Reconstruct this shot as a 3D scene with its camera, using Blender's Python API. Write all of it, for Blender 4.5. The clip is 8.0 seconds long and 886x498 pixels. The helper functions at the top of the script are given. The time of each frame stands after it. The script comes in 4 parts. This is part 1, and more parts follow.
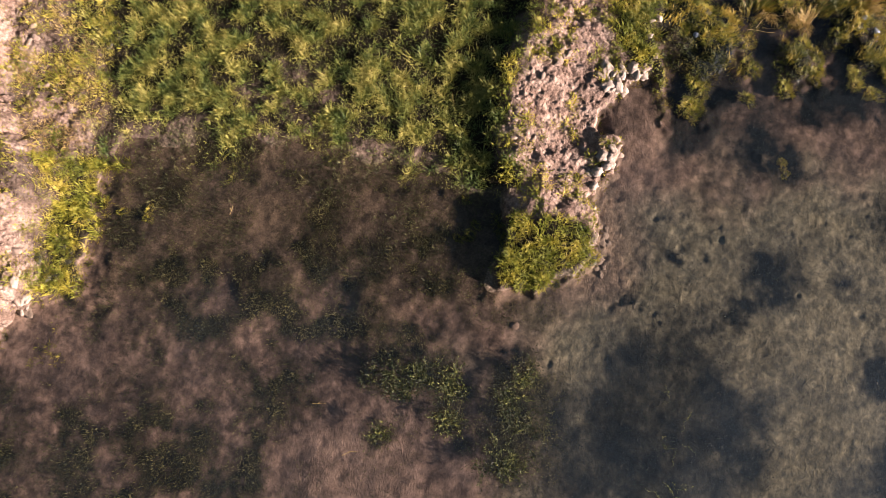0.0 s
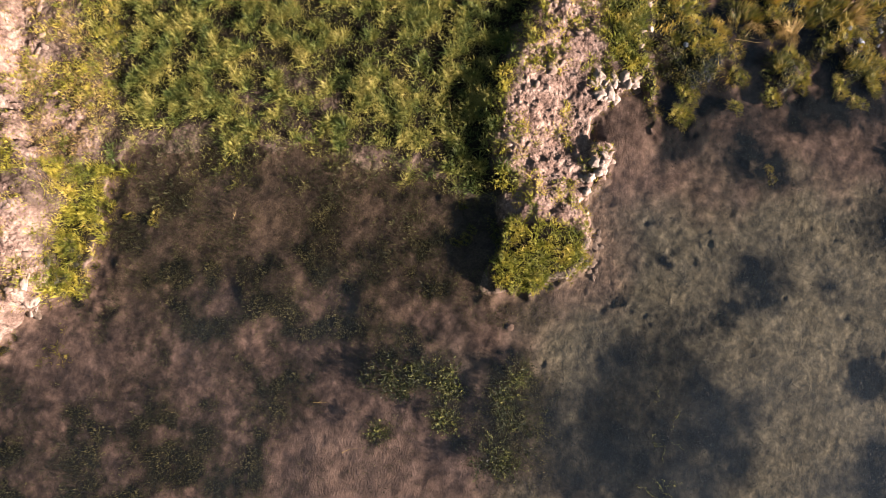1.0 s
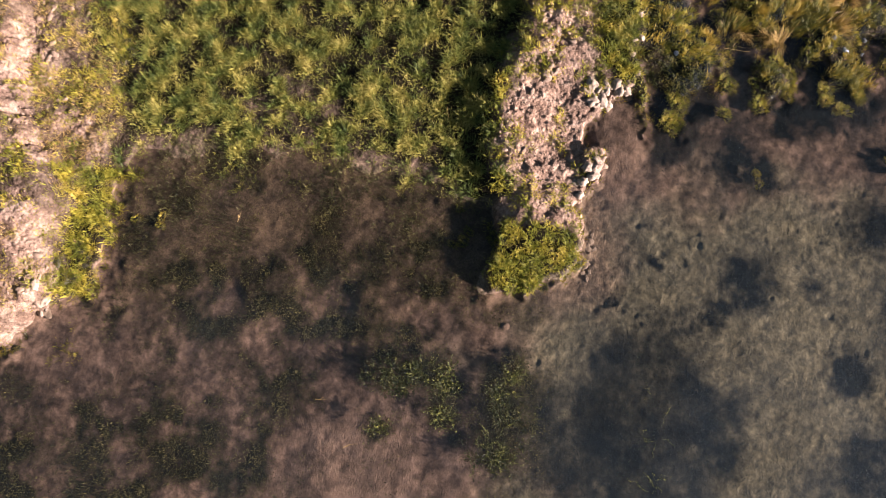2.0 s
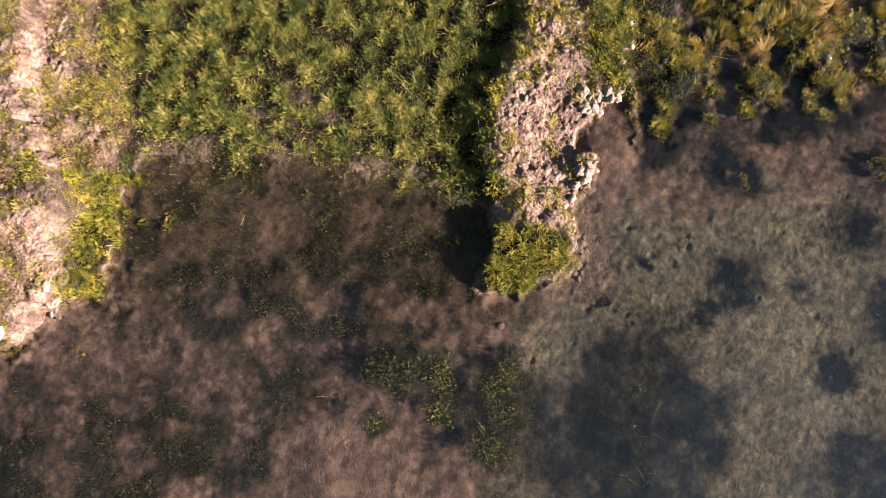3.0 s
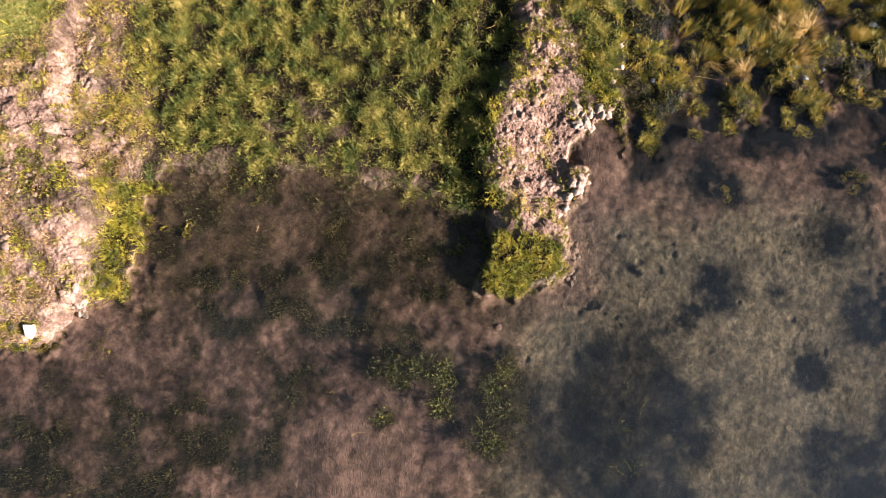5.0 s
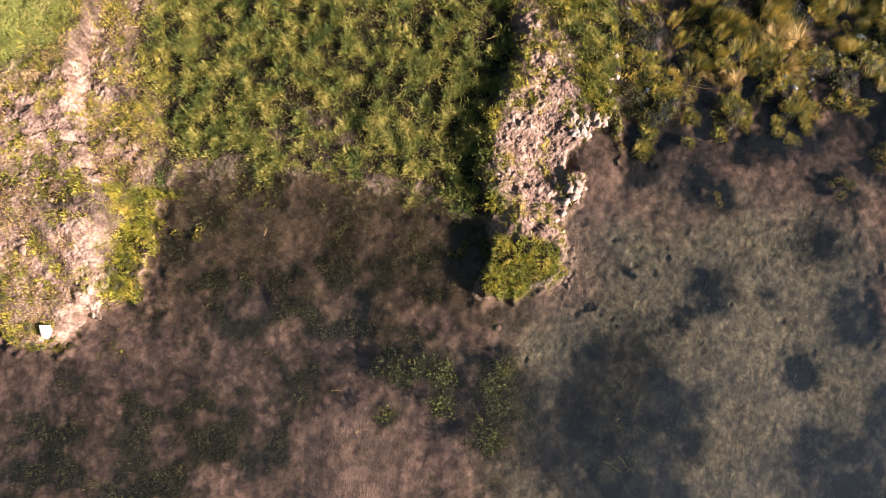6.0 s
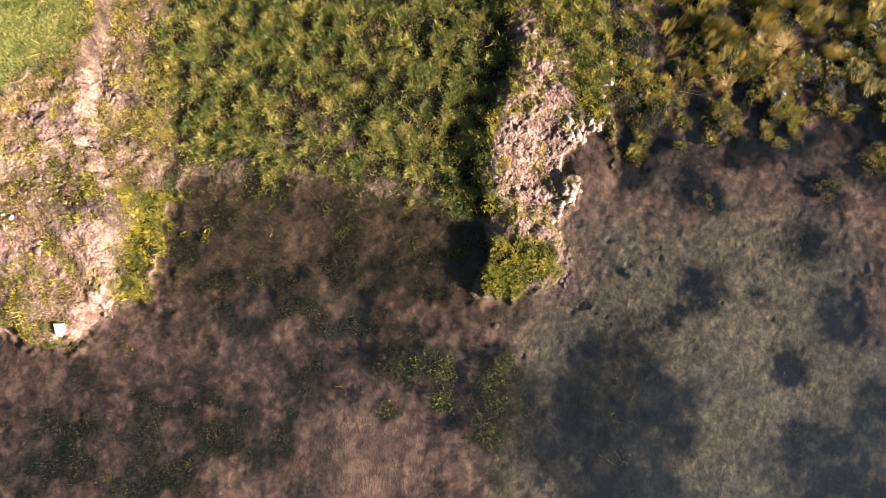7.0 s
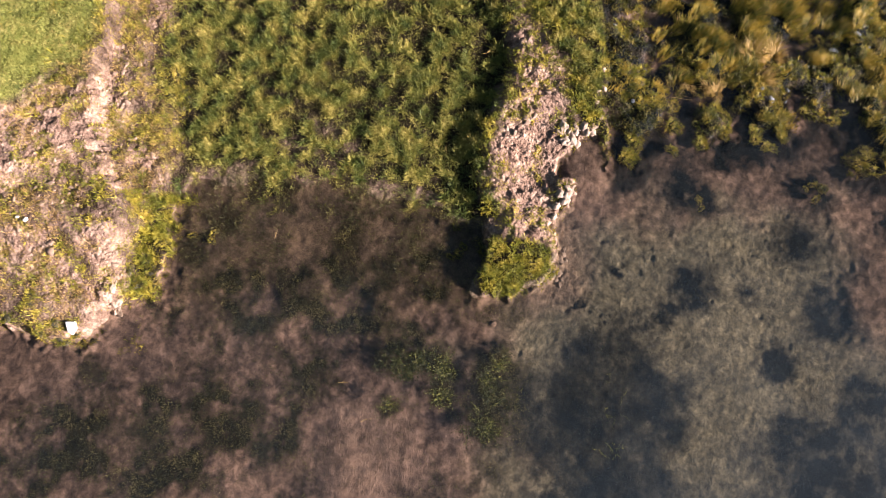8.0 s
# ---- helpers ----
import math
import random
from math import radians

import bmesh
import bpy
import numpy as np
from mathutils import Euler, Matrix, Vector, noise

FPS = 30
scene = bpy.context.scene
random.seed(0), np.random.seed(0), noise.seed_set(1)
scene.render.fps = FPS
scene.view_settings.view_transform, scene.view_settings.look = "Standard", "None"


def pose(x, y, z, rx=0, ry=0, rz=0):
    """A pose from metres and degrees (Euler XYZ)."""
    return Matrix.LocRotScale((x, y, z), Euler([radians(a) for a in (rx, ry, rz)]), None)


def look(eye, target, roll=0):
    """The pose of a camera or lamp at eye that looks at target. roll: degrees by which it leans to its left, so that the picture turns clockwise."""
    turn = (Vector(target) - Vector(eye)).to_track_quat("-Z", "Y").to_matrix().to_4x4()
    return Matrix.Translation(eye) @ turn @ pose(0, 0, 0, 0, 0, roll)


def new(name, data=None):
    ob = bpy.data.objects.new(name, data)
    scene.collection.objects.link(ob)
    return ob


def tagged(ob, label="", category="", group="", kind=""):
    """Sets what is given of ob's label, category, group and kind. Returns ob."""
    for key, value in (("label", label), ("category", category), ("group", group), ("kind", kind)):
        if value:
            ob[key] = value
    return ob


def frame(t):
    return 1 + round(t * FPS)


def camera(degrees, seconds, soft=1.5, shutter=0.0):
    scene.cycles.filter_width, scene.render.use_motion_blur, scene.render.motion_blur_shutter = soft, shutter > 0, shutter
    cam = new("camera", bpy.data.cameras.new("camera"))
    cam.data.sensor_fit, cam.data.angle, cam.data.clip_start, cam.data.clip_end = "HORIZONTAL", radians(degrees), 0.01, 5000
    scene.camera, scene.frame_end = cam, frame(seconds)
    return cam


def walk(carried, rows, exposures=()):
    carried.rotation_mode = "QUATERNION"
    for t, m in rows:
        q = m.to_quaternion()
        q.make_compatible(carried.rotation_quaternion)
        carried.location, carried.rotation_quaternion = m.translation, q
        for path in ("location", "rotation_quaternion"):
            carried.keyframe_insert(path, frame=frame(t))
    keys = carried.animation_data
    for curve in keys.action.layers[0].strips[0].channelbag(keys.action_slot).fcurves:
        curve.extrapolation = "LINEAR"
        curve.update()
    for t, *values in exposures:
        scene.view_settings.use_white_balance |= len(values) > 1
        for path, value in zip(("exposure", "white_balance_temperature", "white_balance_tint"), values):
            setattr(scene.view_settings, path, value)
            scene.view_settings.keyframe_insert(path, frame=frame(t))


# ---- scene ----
cam = camera(76.0, 8.0, 0.75)
PATH = [
    (0, (0.047, 0.052, 8.052), (0.059, 0.389, 6.08), 2.5),
    (0.5, (0.067, 0.071, 8.184), (0.081, 0.405, 6.212), 2.9),
    (1, (0.071, 0.054, 8.305), (0.087, 0.393, 6.334), 3.2),
    (1.5, (0.064, 0.023, 8.443), (0.085, 0.366, 6.472), 4.1),
    (3, (0.129, -0.104, 8.855), (0.149, 0.261, 6.889), 3.5),
    (3.5, (0.124, -0.17, 9.01), (0.145, 0.204, 7.045), 3.7),
    (4, (0.115, -0.159, 9.158), (0.138, 0.213, 7.193), 4.0),
    (4.5, (0.102, -0.179, 9.33), (0.124, 0.197, 7.366), 3.9),
    (6, (0.053, -0.273, 9.827), (0.075, 0.122, 7.866), 3.9),
    (6.5, (0.049, -0.304, 10.006), (0.072, 0.091, 8.046), 3.9),
    (7, (0.056, -0.38, 10.156), (0.077, 0.025, 8.197), 3.6),
    (7.5, (0.067, -0.425, 10.326), (0.086, -0.018, 8.368), 3.4),
    (8, (0.073, -0.483, 10.489), (0.094, -0.07, 8.533), 3.5),
]
walk(cam, [(t, look(eye, target, roll)) for t, eye, target, roll in PATH],
     [(0, 2.34), (1.5, 2.37), (3, 2.44), (4.5, 2.5), (6, 2.52), (8, 2.53)])

# ---------------------------------------------------------------- light
SUN_EL, SUN_AZ = radians(14.0), math.atan2(-0.35, 0.94)
world = bpy.data.worlds.new("sky")
scene.world = world
world.use_nodes = True
wn, wl = world.node_tree.nodes, world.node_tree.links
sky = wn.new("ShaderNodeTexSky")
sky.sky_type, sky.sun_disc = "NISHITA", False
sky.sun_elevation = SUN_EL
sky.sun_rotation = radians(90) - SUN_AZ
wl.new(sky.outputs["Color"], wn["Background"].inputs["Color"])
wn["Background"].inputs["Strength"].default_value = 0.019
sun = new("sun", bpy.data.lights.new("sun", "SUN"))
sun.data.energy, sun.data.angle, sun.data.color = 5.0, radians(0.55), (1.0, 0.82, 0.775)
SUN_FROM = Vector((math.cos(SUN_EL) * math.cos(SUN_AZ), math.cos(SUN_EL) * math.sin(SUN_AZ), math.sin(SUN_EL)))
sun.matrix_world = look(SUN_FROM * 40, (0, 0, 0))

# ---------------------------------------------------------------- plan
# Shore of the land (water to the south), from west to east.
SHORE_WEST = [(-400, -0.3), (-12, -0.3), (-7.84, 0.07), (-7.0, -0.12), (-6.28, -0.17), (-5.93, 0.29), (-5.71, 0.56), (-5.17, 0.82),
              (-4.84, 1.57), (-4.80, 2.5), (-4.5, 2.95), (-4.03, 3.14), (-3.16, 3.16), (-1.84, 3.06), (-0.74, 2.85), (0.35, 2.5)]
SHORE_EAST = [(0.88, 2.19), (0.89, 0.89), (1.41, 0.85), (2.3, 1.2), (2.5, 1.62), (2.15, 2.2), (2.62, 2.8), (2.66, 3.12), (2.28, 3.25),
              (2.45, 3.7), (2.8, 4.05), (3.35, 4.08), (3.5, 3.4), (4.0, 3.5), (4.8, 4.35), (5.39, 4.11), (6.31, 4.24),
              (7.08, 4.0), (7.59, 4.5), (8.1, 4.4), (8.3, 3.5), (9.0, 3.2), (12, 3.0), (400, 3.0)]
SHORE = SHORE_WEST + SHORE_EAST + [(400, 400), (-400, 400)]
# Crest and foot of the worn bank in the west: x against y.
CREST_Y = [-0.2, 0.54, 0.94, 1.56, 2.21, 2.63, 3.18, 4.2, 4.79, 5.88, 6.63, 9.0]
CREST_X = [-5.9, -5.55, -5.68, -5.70, -5.50, -5.89, -6.13, -6.43, -6.41, -6.29, -6.45, -6.4]
FOOT_Y = [-0.2, 1.5, 2.67, 3.24, 4.42, 5.02, 5.9, 6.94, 9.0]
FOOT_X = [-5.8, -5.55, -5.5, -5.13, -4.92, -5.43, -5.42, -5.18, -5.1]


def smooth(a, b, v):
    t = np.clip((v - a) / (b - a), 0, 1)
    return t * t * (3 - 2 * t)


def hashed(ix, iy, seed):
    h = (ix * 374761393 + iy * 668265263 + seed * 1442695041) & 0xFFFFFFFF
    h = ((h ^ (h >> 13)) * 1274126177) & 0xFFFFFFFF
    return ((h ^ (h >> 16)) & 0xFFFF) / 65535.0


def value_noise(x, y, seed=0):
    fx, fy = np.floor(x), np.floor(y)
    ix, iy = fx.astype(np.int64), fy.astype(np.int64)
    u, v = x - fx, y - fy
    u, v = u * u * (3 - 2 * u), v * v * (3 - 2 * v)
    a, b = hashed(ix, iy, seed), hashed(ix + 1, iy, seed)
    c, d = hashed(ix, iy + 1, seed), hashed(ix + 1, iy + 1, seed)
    return (a * (1 - u) + b * u) * (1 - v) + (c * (1 - u) + d * u) * v


def fbm(x, y, scale, octaves=4, seed=0, gain=0.5):
    """Fractal noise, about -1 to 1; scale: metres of the largest lumps."""
    total, amp, norm = np.zeros_like(x), 1.0, 0.0
    cx, sx = math.cos(0.6), math.sin(0.6)
    px, py = x / scale, y / scale
    for k in range(octaves):
        total = total + amp * (value_noise(px + 17.3 * k, py - 9.1 * k, seed + k) * 2 - 1)
        norm += amp
        amp *= gain
        px, py = (px * cx - py * sx) * 2.03, (px * sx + py * cx) * 2.03
    return total / norm * 1.6


def inside_distance(x, y, ring):
    """Distance to a closed ring, positive inside."""
    best, within = np.full(x.shape, 1e9), np.zeros(x.shape, bool)
    for (ax, ay), (bx, by) in zip(ring, ring[1:] + ring[:1]):
        ex, ey = bx - ax, by - ay
        t = np.clip(((x - ax) * ex + (y - ay) * ey) / (ex * ex + ey * ey), 0, 1)
        best = np.minimum(best, np.hypot(x - ax - t * ex, y - ay - t * ey))
        if ay != by:
            within ^= ((ay > y) != (by > y)) & (x < ex * (y - ay) / (by - ay) + ax)
    return np.where(within, best, -best)


def spot(x, y, cx, cy, rx, ry=None, turn=0.0, rough=0.25, seed=3):
    """A soft patch with an uneven rim: 1 at its middle, 0 outside."""
    ry = ry or rx
    c, s = math.cos(turn), math.sin(turn)
    u, v = ((x - cx) * c + (y - cy) * s) / rx, (-(x - cx) * s + (y - cy) * c) / ry
    r = np.hypot(u, v) + rough * fbm(x, y, 0.5, 3, seed)
    return 1 - smooth(0.4, 1.3, r)


# Beds of weed under the water: x, y, half sizes, turn.
WEED_BEDS = [(5.01, 1.09, 0.45, 0.40, 0.4), (4.5, 0.75, 0.36, 0.24, 0.4), (6.04, 0.94, 0.22, 0.19, 0.0), (6.52, -0.32, 0.32, 0.33, 0.0),
             (7.01, 1.9, 0.42, 0.33, 0.3), (7.5, 0.52, 0.52, 0.45, -0.5), (3.51, 1.36, 0.10, 0.09, 0.0), (5.25, 2.78, 0.3, 0.3, 0.0),
             (4.82, 3.1, 0.38, 0.42, 0.0), (7.5, 2.95, 0.5, 0.42, 0.0), (6.75, -1.85, 0.75, 0.5, 0.2), (7.6, -2.6, 1.3, 1.1, 0.2),
             (8.1, -1.1, 0.6, 0.5, 0.0), (5.82, -3.1, 0.7, 0.4, 0.0), (1.07, -0.12, 0.2, 0.19, 0.0), (2.75, 0.72, 0.13, 0.08, 0.3),
             (4.05, 0.5, 0.45, 0.25, 0.5), (6.0, 3.75, 1.3, 0.28, 0.05), (8.9, 2.3, 0.4, 0.3, 0.0)]
# The large bed in deeper water.
WEED_RING = [(1.75, -0.8), (2.1, -0.28), (2.6, 0.14), (3.3, 0.48), (3.9, 0.22), (4.5, -0.25), (4.82, -0.75), (4.65, -1.6), (4.4, -2.5), (4.2, -4.5), (1.6, -4.5), (1.6, -1.7)]
MOSS_BEDS = [(-1.3, 0.15, 1.7, 0.55, -0.1), (-3.3, 0.6, 1.5, 0.8, 0.0), (-4.3, -1.6, 1.9, 1.0, 0.1), (0.1, -0.25, 0.75, 0.4, -0.5),
             (0.95, -1.0, 0.75, 1.0, 0.1), (-2.9, -1.0, 0.6, 1.4, 0.0), (-6.9, -1.9, 1.6, 0.8, 0.0), (0.1, 0.95, 0.35, 0.4, 0.0),
             (-0.9, 1.2, 0.9, 0.5, 0.2), (-2.0, 1.0, 0.6, 0.7, 0.0), (-0.3, -1.5, 0.1, 0.08, 0.2)]

WEED_SPOTS = [(0.2, -0.65, 0.22, 0.45), (-0.35, -0.38, 0.55, 0.3), (1.25, -0.3, 0.16, 0.35), (1.05, -0.95, 0.38, 0.55), (0.95, -1.5, 0.4, 0.35), (-0.82, -1.18, 0.2, 0.16)]


def zones(x, y):
    z = {}
    wob = 0.16 * fbm(x, y, 0.55, 4, 11) + 0.05 * fbm(x, y, 0.13, 2, 12)
    d = inside_distance(x, y, SHORE) + wob * smooth(30, 8, np.abs(x))
    z["d"] = d
    crest, foot = np.interp(y, CREST_Y, CREST_X), np.interp(y, FOOT_Y, FOOT_X)
    z["crest"] = crest - x + 0.2 * fbm(x, y, 0.5, 5, 21, 0.6)          # positive on the plateau
    z["foot"] = foot - x + 0.25 * fbm(x, y, 0.7, 3, 22)
    z["west"] = smooth(-0.25, 0.25, z["foot"])
    # bare trodden mud: the tongue and the worn bank
    lane = np.interp(y, [0.8, 2.2, 3.0, 4.0, 4.75, 5.5, 6.3, 6.9, 9.0], [1.7, 1.75, 1.9, 1.95, 1.95, 2.1, 1.88, 1.72, 1.7])
    width = np.interp(y, [0.8, 2.2, 3.0, 4.0, 4.4, 4.75, 5.5, 6.3, 9.0], [0.8, 0.75, 0.85, 0.95, 0.75, 0.52, 0.42, 0.3, 0.2])
    z["tongue"] = smooth(0.25, -0.15, np.abs(x - lane) - width + 0.3 * fbm(x, y, 0.6, 4, 31)) * smooth(-0.1, 0.05, d)
    z["spit"] = smooth(-0.5, 0.1, x - lane + width) * smooth(0.07, -0.07, x - 3.36 - 0.22 * fbm(x, y, 0.6, 4, 32)) * smooth(-0.1, 0.05, d)
    lawn = smooth(-0.3, 0.5, (y - 4.75) + 0.55 * (-6.9 - x) + 0.5 * fbm(x, y, 0.9, 3, 33)) * smooth(0.05, 0.45, z["crest"])
    z["lawn"] = lawn
    z["reeds"] = smooth(3.1, 3.5, x) * smooth(-0.25, 0.1, d)
    bare = z["west"] * (1 - lawn) * smooth(-0.25, 0.35, 0.05 + 0.8 * fbm(x, y, 0.7, 4, 34) + 0.5 * spot(x, y, -6.6, 1.9, 1.3, 0.9) + 0.4 * spot(x, y, -7.2, 3.6, 0.9, 0.8))
    bare = np.maximum(bare, z["west"] * (1 - lawn) * np.maximum(0.35, np.exp(-((z["crest"] - 0.02) / 0.13) ** 2) * smooth(-0.5, 0.2, fbm(x, y, 0.6, 4, 35))))
    z["bare"] = np.clip(np.maximum(bare, z["tongue"] * (1 - smooth(0.1, 0.5, spot(x, y, 1.6, 1.35, 0.9, 0.62, 0.2)))), 0, 1) * smooth(-0.12, 0.06, d)
    weed, ragged = np.zeros_like(x), 0.11 * fbm(x, y, 0.2, 3, 55, 0.65)
    for k, (cx, cy, rx, ry, turn) in enumerate(WEED_BEDS):
        weed = np.maximum(weed, spot(x + ragged, y - 0.7 * ragged, cx, cy, rx * 1.25, ry * 1.25, turn, 0.3, 40 + k))
    ring = inside_distance(x, y, WEED_RING) + 0.42 * fbm(x, y, 0.7, 5, 59, 0.65)
    bed = smooth(-0.3, 0.4, ring) * (0.88 + 0.22 * fbm(x, y, 0.3, 4, 57, 0.65)) * smooth(-0.9, -0.1, fbm(x, y, 0.5, 4, 54, 0.6) + 0.3 * (x - 1.9))
    # Weed margin runs on under the reeds, painting shade into their ground.
    shade_margin = 0.92 * smooth(-0.5, 0.2, fbm(x, y, 0.6, 4, 56) + 0.3) * smooth(-0.6, -0.2, d) * smooth(3.35, 3.6, x)
    z["weed"] = np.maximum(np.clip(np.maximum(weed * (0.95 + 0.6 * fbm(x, y, 0.22, 4, 58, 0.65)), bed), 0, 1), shade_margin) * np.where(x > 3.2, 1.0, 1 - smooth(-0.05, 0.1, d)) * (1 - z["spit"])
    moss = np.zeros_like(x)
    for k, (cx, cy, rx, ry, turn) in enumerate(MOSS_BEDS):
        moss = np.maximum(moss, spot(x, y, cx, cy, rx, ry, turn, 0.5, 60 + k))
    wet = (1 - smooth(-0.1, 0.15, d))
    moss = np.clip(moss * (0.6 + 0.9 * fbm(x, y, 0.3, 4, 71)) + 0.75 * smooth(0.0, 0.55, fbm(x, y, 0.55, 5, 72, 0.6)) * smooth(3.0, 0.2, x) * (1 - 0.8 * spot(x, y, -1.05, -2.15, 1.35, 1.15, 0.0, 0.3, 75)), 0, 1)
    for cx, cy, rx, ry in WEED_SPOTS:
        moss = np.maximum(moss, 0.9 * spot(x, y, cx, cy, rx * 1.2, ry * 1.2, 0.0, 0.5, 73))
    z["moss"] = moss * wet
    z["shoal"] = np.maximum(spot(x, y, -1.05, -2.15, 1.35, 1.15, 0.0, 0.3, 75), 0.6 * smooth(-0.9, -0.15, d) * smooth(1.4, 2.2, x) * smooth(3.6, 3.0, x)) * wet
    z["marsh"] = smooth(-5.0, -4.6, x) * smooth(1.05, 0.8, x) * smooth(-0.3, 1.9, y + 1.0 * fbm(x, y, 0.8, 4, 76)) * wet   # drowned grass
    z["silt"] = smooth(-0.2, 2.3, x + 0.9 * fbm(x, y, 1.1, 4, 77)) * wet * (1 - 0.85 * smooth(2.0, 3.2, y + 0.5 * fbm(x, y, 0.8, 4, 78)) * smooth(2.8, 3.8, x)) \
        * (1 - 0.85 * smooth(7.2, 8.4, x + 0.5 * fbm(x, y, 0.8, 4, 79)) * smooth(-0.6, 0.6, y)) * (1 - 0.85 * spot(x, y, 2.9, 3.2, 0.95, 0.9, 0.0, 0.3, 80))
    return z


def ground_height(x, y):
    z = zones(x, y)
    d, west, tongue, reeds = z["d"], z["west"], z["tongue"], z["reeds"]
    bed = -0.13 + 0.028 * fbm(x, y, 1.3, 4, 1, 0.42) - 0.07 * smooth(-1.0, -5.0, d) - 0.06 * z["silt"] - 0.16 * smooth(1.5, 8.5, 0.7 * x - y) * z["silt"]
    bed = bed + 0.03 * z["shoal"] * smooth(1.5, 0.8, x) + 0.085 * z["marsh"]
    bed = bed + 0.11 * spot(x, y, 3.0, 3.55, 0.75, 0.65, 0.0, 0.2, 81)
    bed = bed - 2.0 * smooth(-8, -40, d)
    meadow = 0.03 + 0.035 * fbm(x, y, 0.9, 4, 2) + 0.05 * smooth(0, 2.5, d)
    # step up at the shore: sheer round the tongue, gentle along the meadow
    slope = 0.5 - 0.40 * smooth(0.7, 1.3, x) + 0.35 * smooth(3.4, 3.9, x) - 0.34 * smooth(-4.5, -5.4, x)
    h = bed + (meadow - bed) * smooth(-slope, slope * 0.6, d)
    lumps = fbm(x, y, 0.30, 5, 5, 0.62)
    h = h + z["spit"] * smooth(-0.02, 0.10, d) * (0.10 + 0.09 * smooth(0.0, 0.9, d) * smooth(0.6, 2.4, y) + 0.02 * lumps)
    h = h + 0.05 * smooth(0.02, 0.12, d) * spot(x, y, 2.45, 2.95, 0.28, 0.28, 0, 0.1)
    h = h + west * np.interp(y, [-0.3, 1.8], [0.35, 1.0]) * smooth(-0.05, 0.2, d) * (0.10 + 0.13 * smooth(-0.9, 0.0, z["crest"]) + 0.30 * smooth(-0.11, 0.10, z["crest"])
                                            + 0.62 * smooth(-0.5, 3.6, z["crest"]) + 0.03 * lumps * (1 - z["lawn"]))
    h = h + reeds * smooth(3.1, 3.6, x) * (0.09 * fbm(x, y, 0.55, 3, 6) - 0.045)
    # trodden lumps
    warp = 0.06 * fbm(x, y, 0.25, 3, 7)
    h = h + z["bare"] * (0.026 * fbm(x + warp, y - warp, 0.14, 4, 8, 0.7) - 0.014 * np.abs(fbm(x + warp, y + 1.5 * warp, 0.2, 3, 14, 0.5)) - 0.02 * np.abs(fbm(x - warp, y + warp, 0.5, 4, 13, 0.6))) + 0.006 * fbm(x, y, 0.12, 3, 9)
    far = smooth(0, 7, np.maximum(np.maximum(np.abs(x) - 10.2, y - 8.6), -4.6 - y))
    for key in ("bare", "moss", "weed", "silt", "tongue", "lawn"):
        z[key] = z[key] * (1 - far)
    z["turf"] = np.maximum(far * smooth(0, 1, d), 0.85 * z["lawn"])
    plain = np.where(d > 0, 0.35 + 0.25 * fbm(x, y, 14.0, 3, 95), -0.25 - 1.6 * smooth(4, 30, -d))
    plain = np.where(np.abs(d) < 3, plain * np.abs(d) / 3, plain)
    return h * (1 - far) + plain * far, z


def fine_axis(lo, hi, step, reach):
    mid = np.arange(lo, hi + step / 2, step)
    out, gap, grow = [], step, 0.0
    while grow < reach:
        gap *= 1.22
        grow += gap
        out.append(grow)
    out = np.array(out)
    return np.concatenate([lo - out[::-1], mid, hi + out])


def stamp_prints(xs, ys, h, z):
    """Hoof prints: a pressed pit with a raised rim."""
    rng = np.random.default_rng(5)
    made = 0
    for _ in range(4000):
        px, py = rng.uniform(-8.5, 9), rng.uniform(-3, 7)
        i, j = np.searchsorted(xs, px), np.searchsorted(ys, py)
        soft = z["bare"][j, i] * 0.03 + (0.3 + 0.3 * (px < 5.5)) * z["silt"][j, i] * (py > -0.2) + 0.12 * z["marsh"][j, i] + 0.08 * (z["d"][j, i] < 0)
        if rng.random() > soft or z["weed"][j, i] > 0.4:
            continue
        r, deep, turn = rng.uniform(0.05, 0.12), rng.uniform(0.004, 0.011), rng.uniform(0, math.pi)
        rim = 0.2
        if z["d"][j, i] < 0:
            rim, deep = (0.42, deep) if z["silt"][j, i] > 0.5 else (0.2, deep * 0.35)
        a, b = slice(max(j - 10, 0), j + 11), slice(max(i - 10, 0), i + 11)
        X, Y = np.meshgrid(xs[b] - px, ys[a] - py)
        u, v = X * math.cos(turn) + Y * math.sin(turn), (-X * math.sin(turn) + Y * math.cos(turn)) * 1.35
        q = np.hypot(u, v) / r + 0.45 * fbm(X + px, Y + py, 0.09, 2, 91)
        h[a, b] += -deep * (1 - smooth(0.2, 1.05, q)) + rim * deep * np.exp(-((q - 1.2) / 0.22) ** 2)
        made += 1
        if made > 800:
            break


def grid_mesh(name, xs, ys, h):
    nx, ny = len(xs), len(ys)
    X, Y = np.meshgrid(xs, ys)
    me = bpy.data.meshes.new(name)
    co = np.stack([X, Y, h], -1).reshape(-1, 3)
    idx = np.arange(nx * ny).reshape(ny, nx)
    quads = np.stack([idx[:-1, :-1], idx[:-1, 1:], idx[1:, 1:], idx[1:, :-1]], -1).reshape(-1)
    n = len(quads) // 4
    me.vertices.add(len(co)), me.loops.add(n * 4), me.polygons.add(n)
    me.vertices.foreach_set("co", co.ravel().astype(np.float32))
    me.loops.foreach_set("vertex_index", quads.astype(np.int32))
    me.polygons.foreach_set("loop_start", np.arange(0, n * 4, 4, dtype=np.int32))
    me.polygons.foreach_set("use_smooth", np.ones(n, bool))
    me.update(calc_edges=True)
    return me


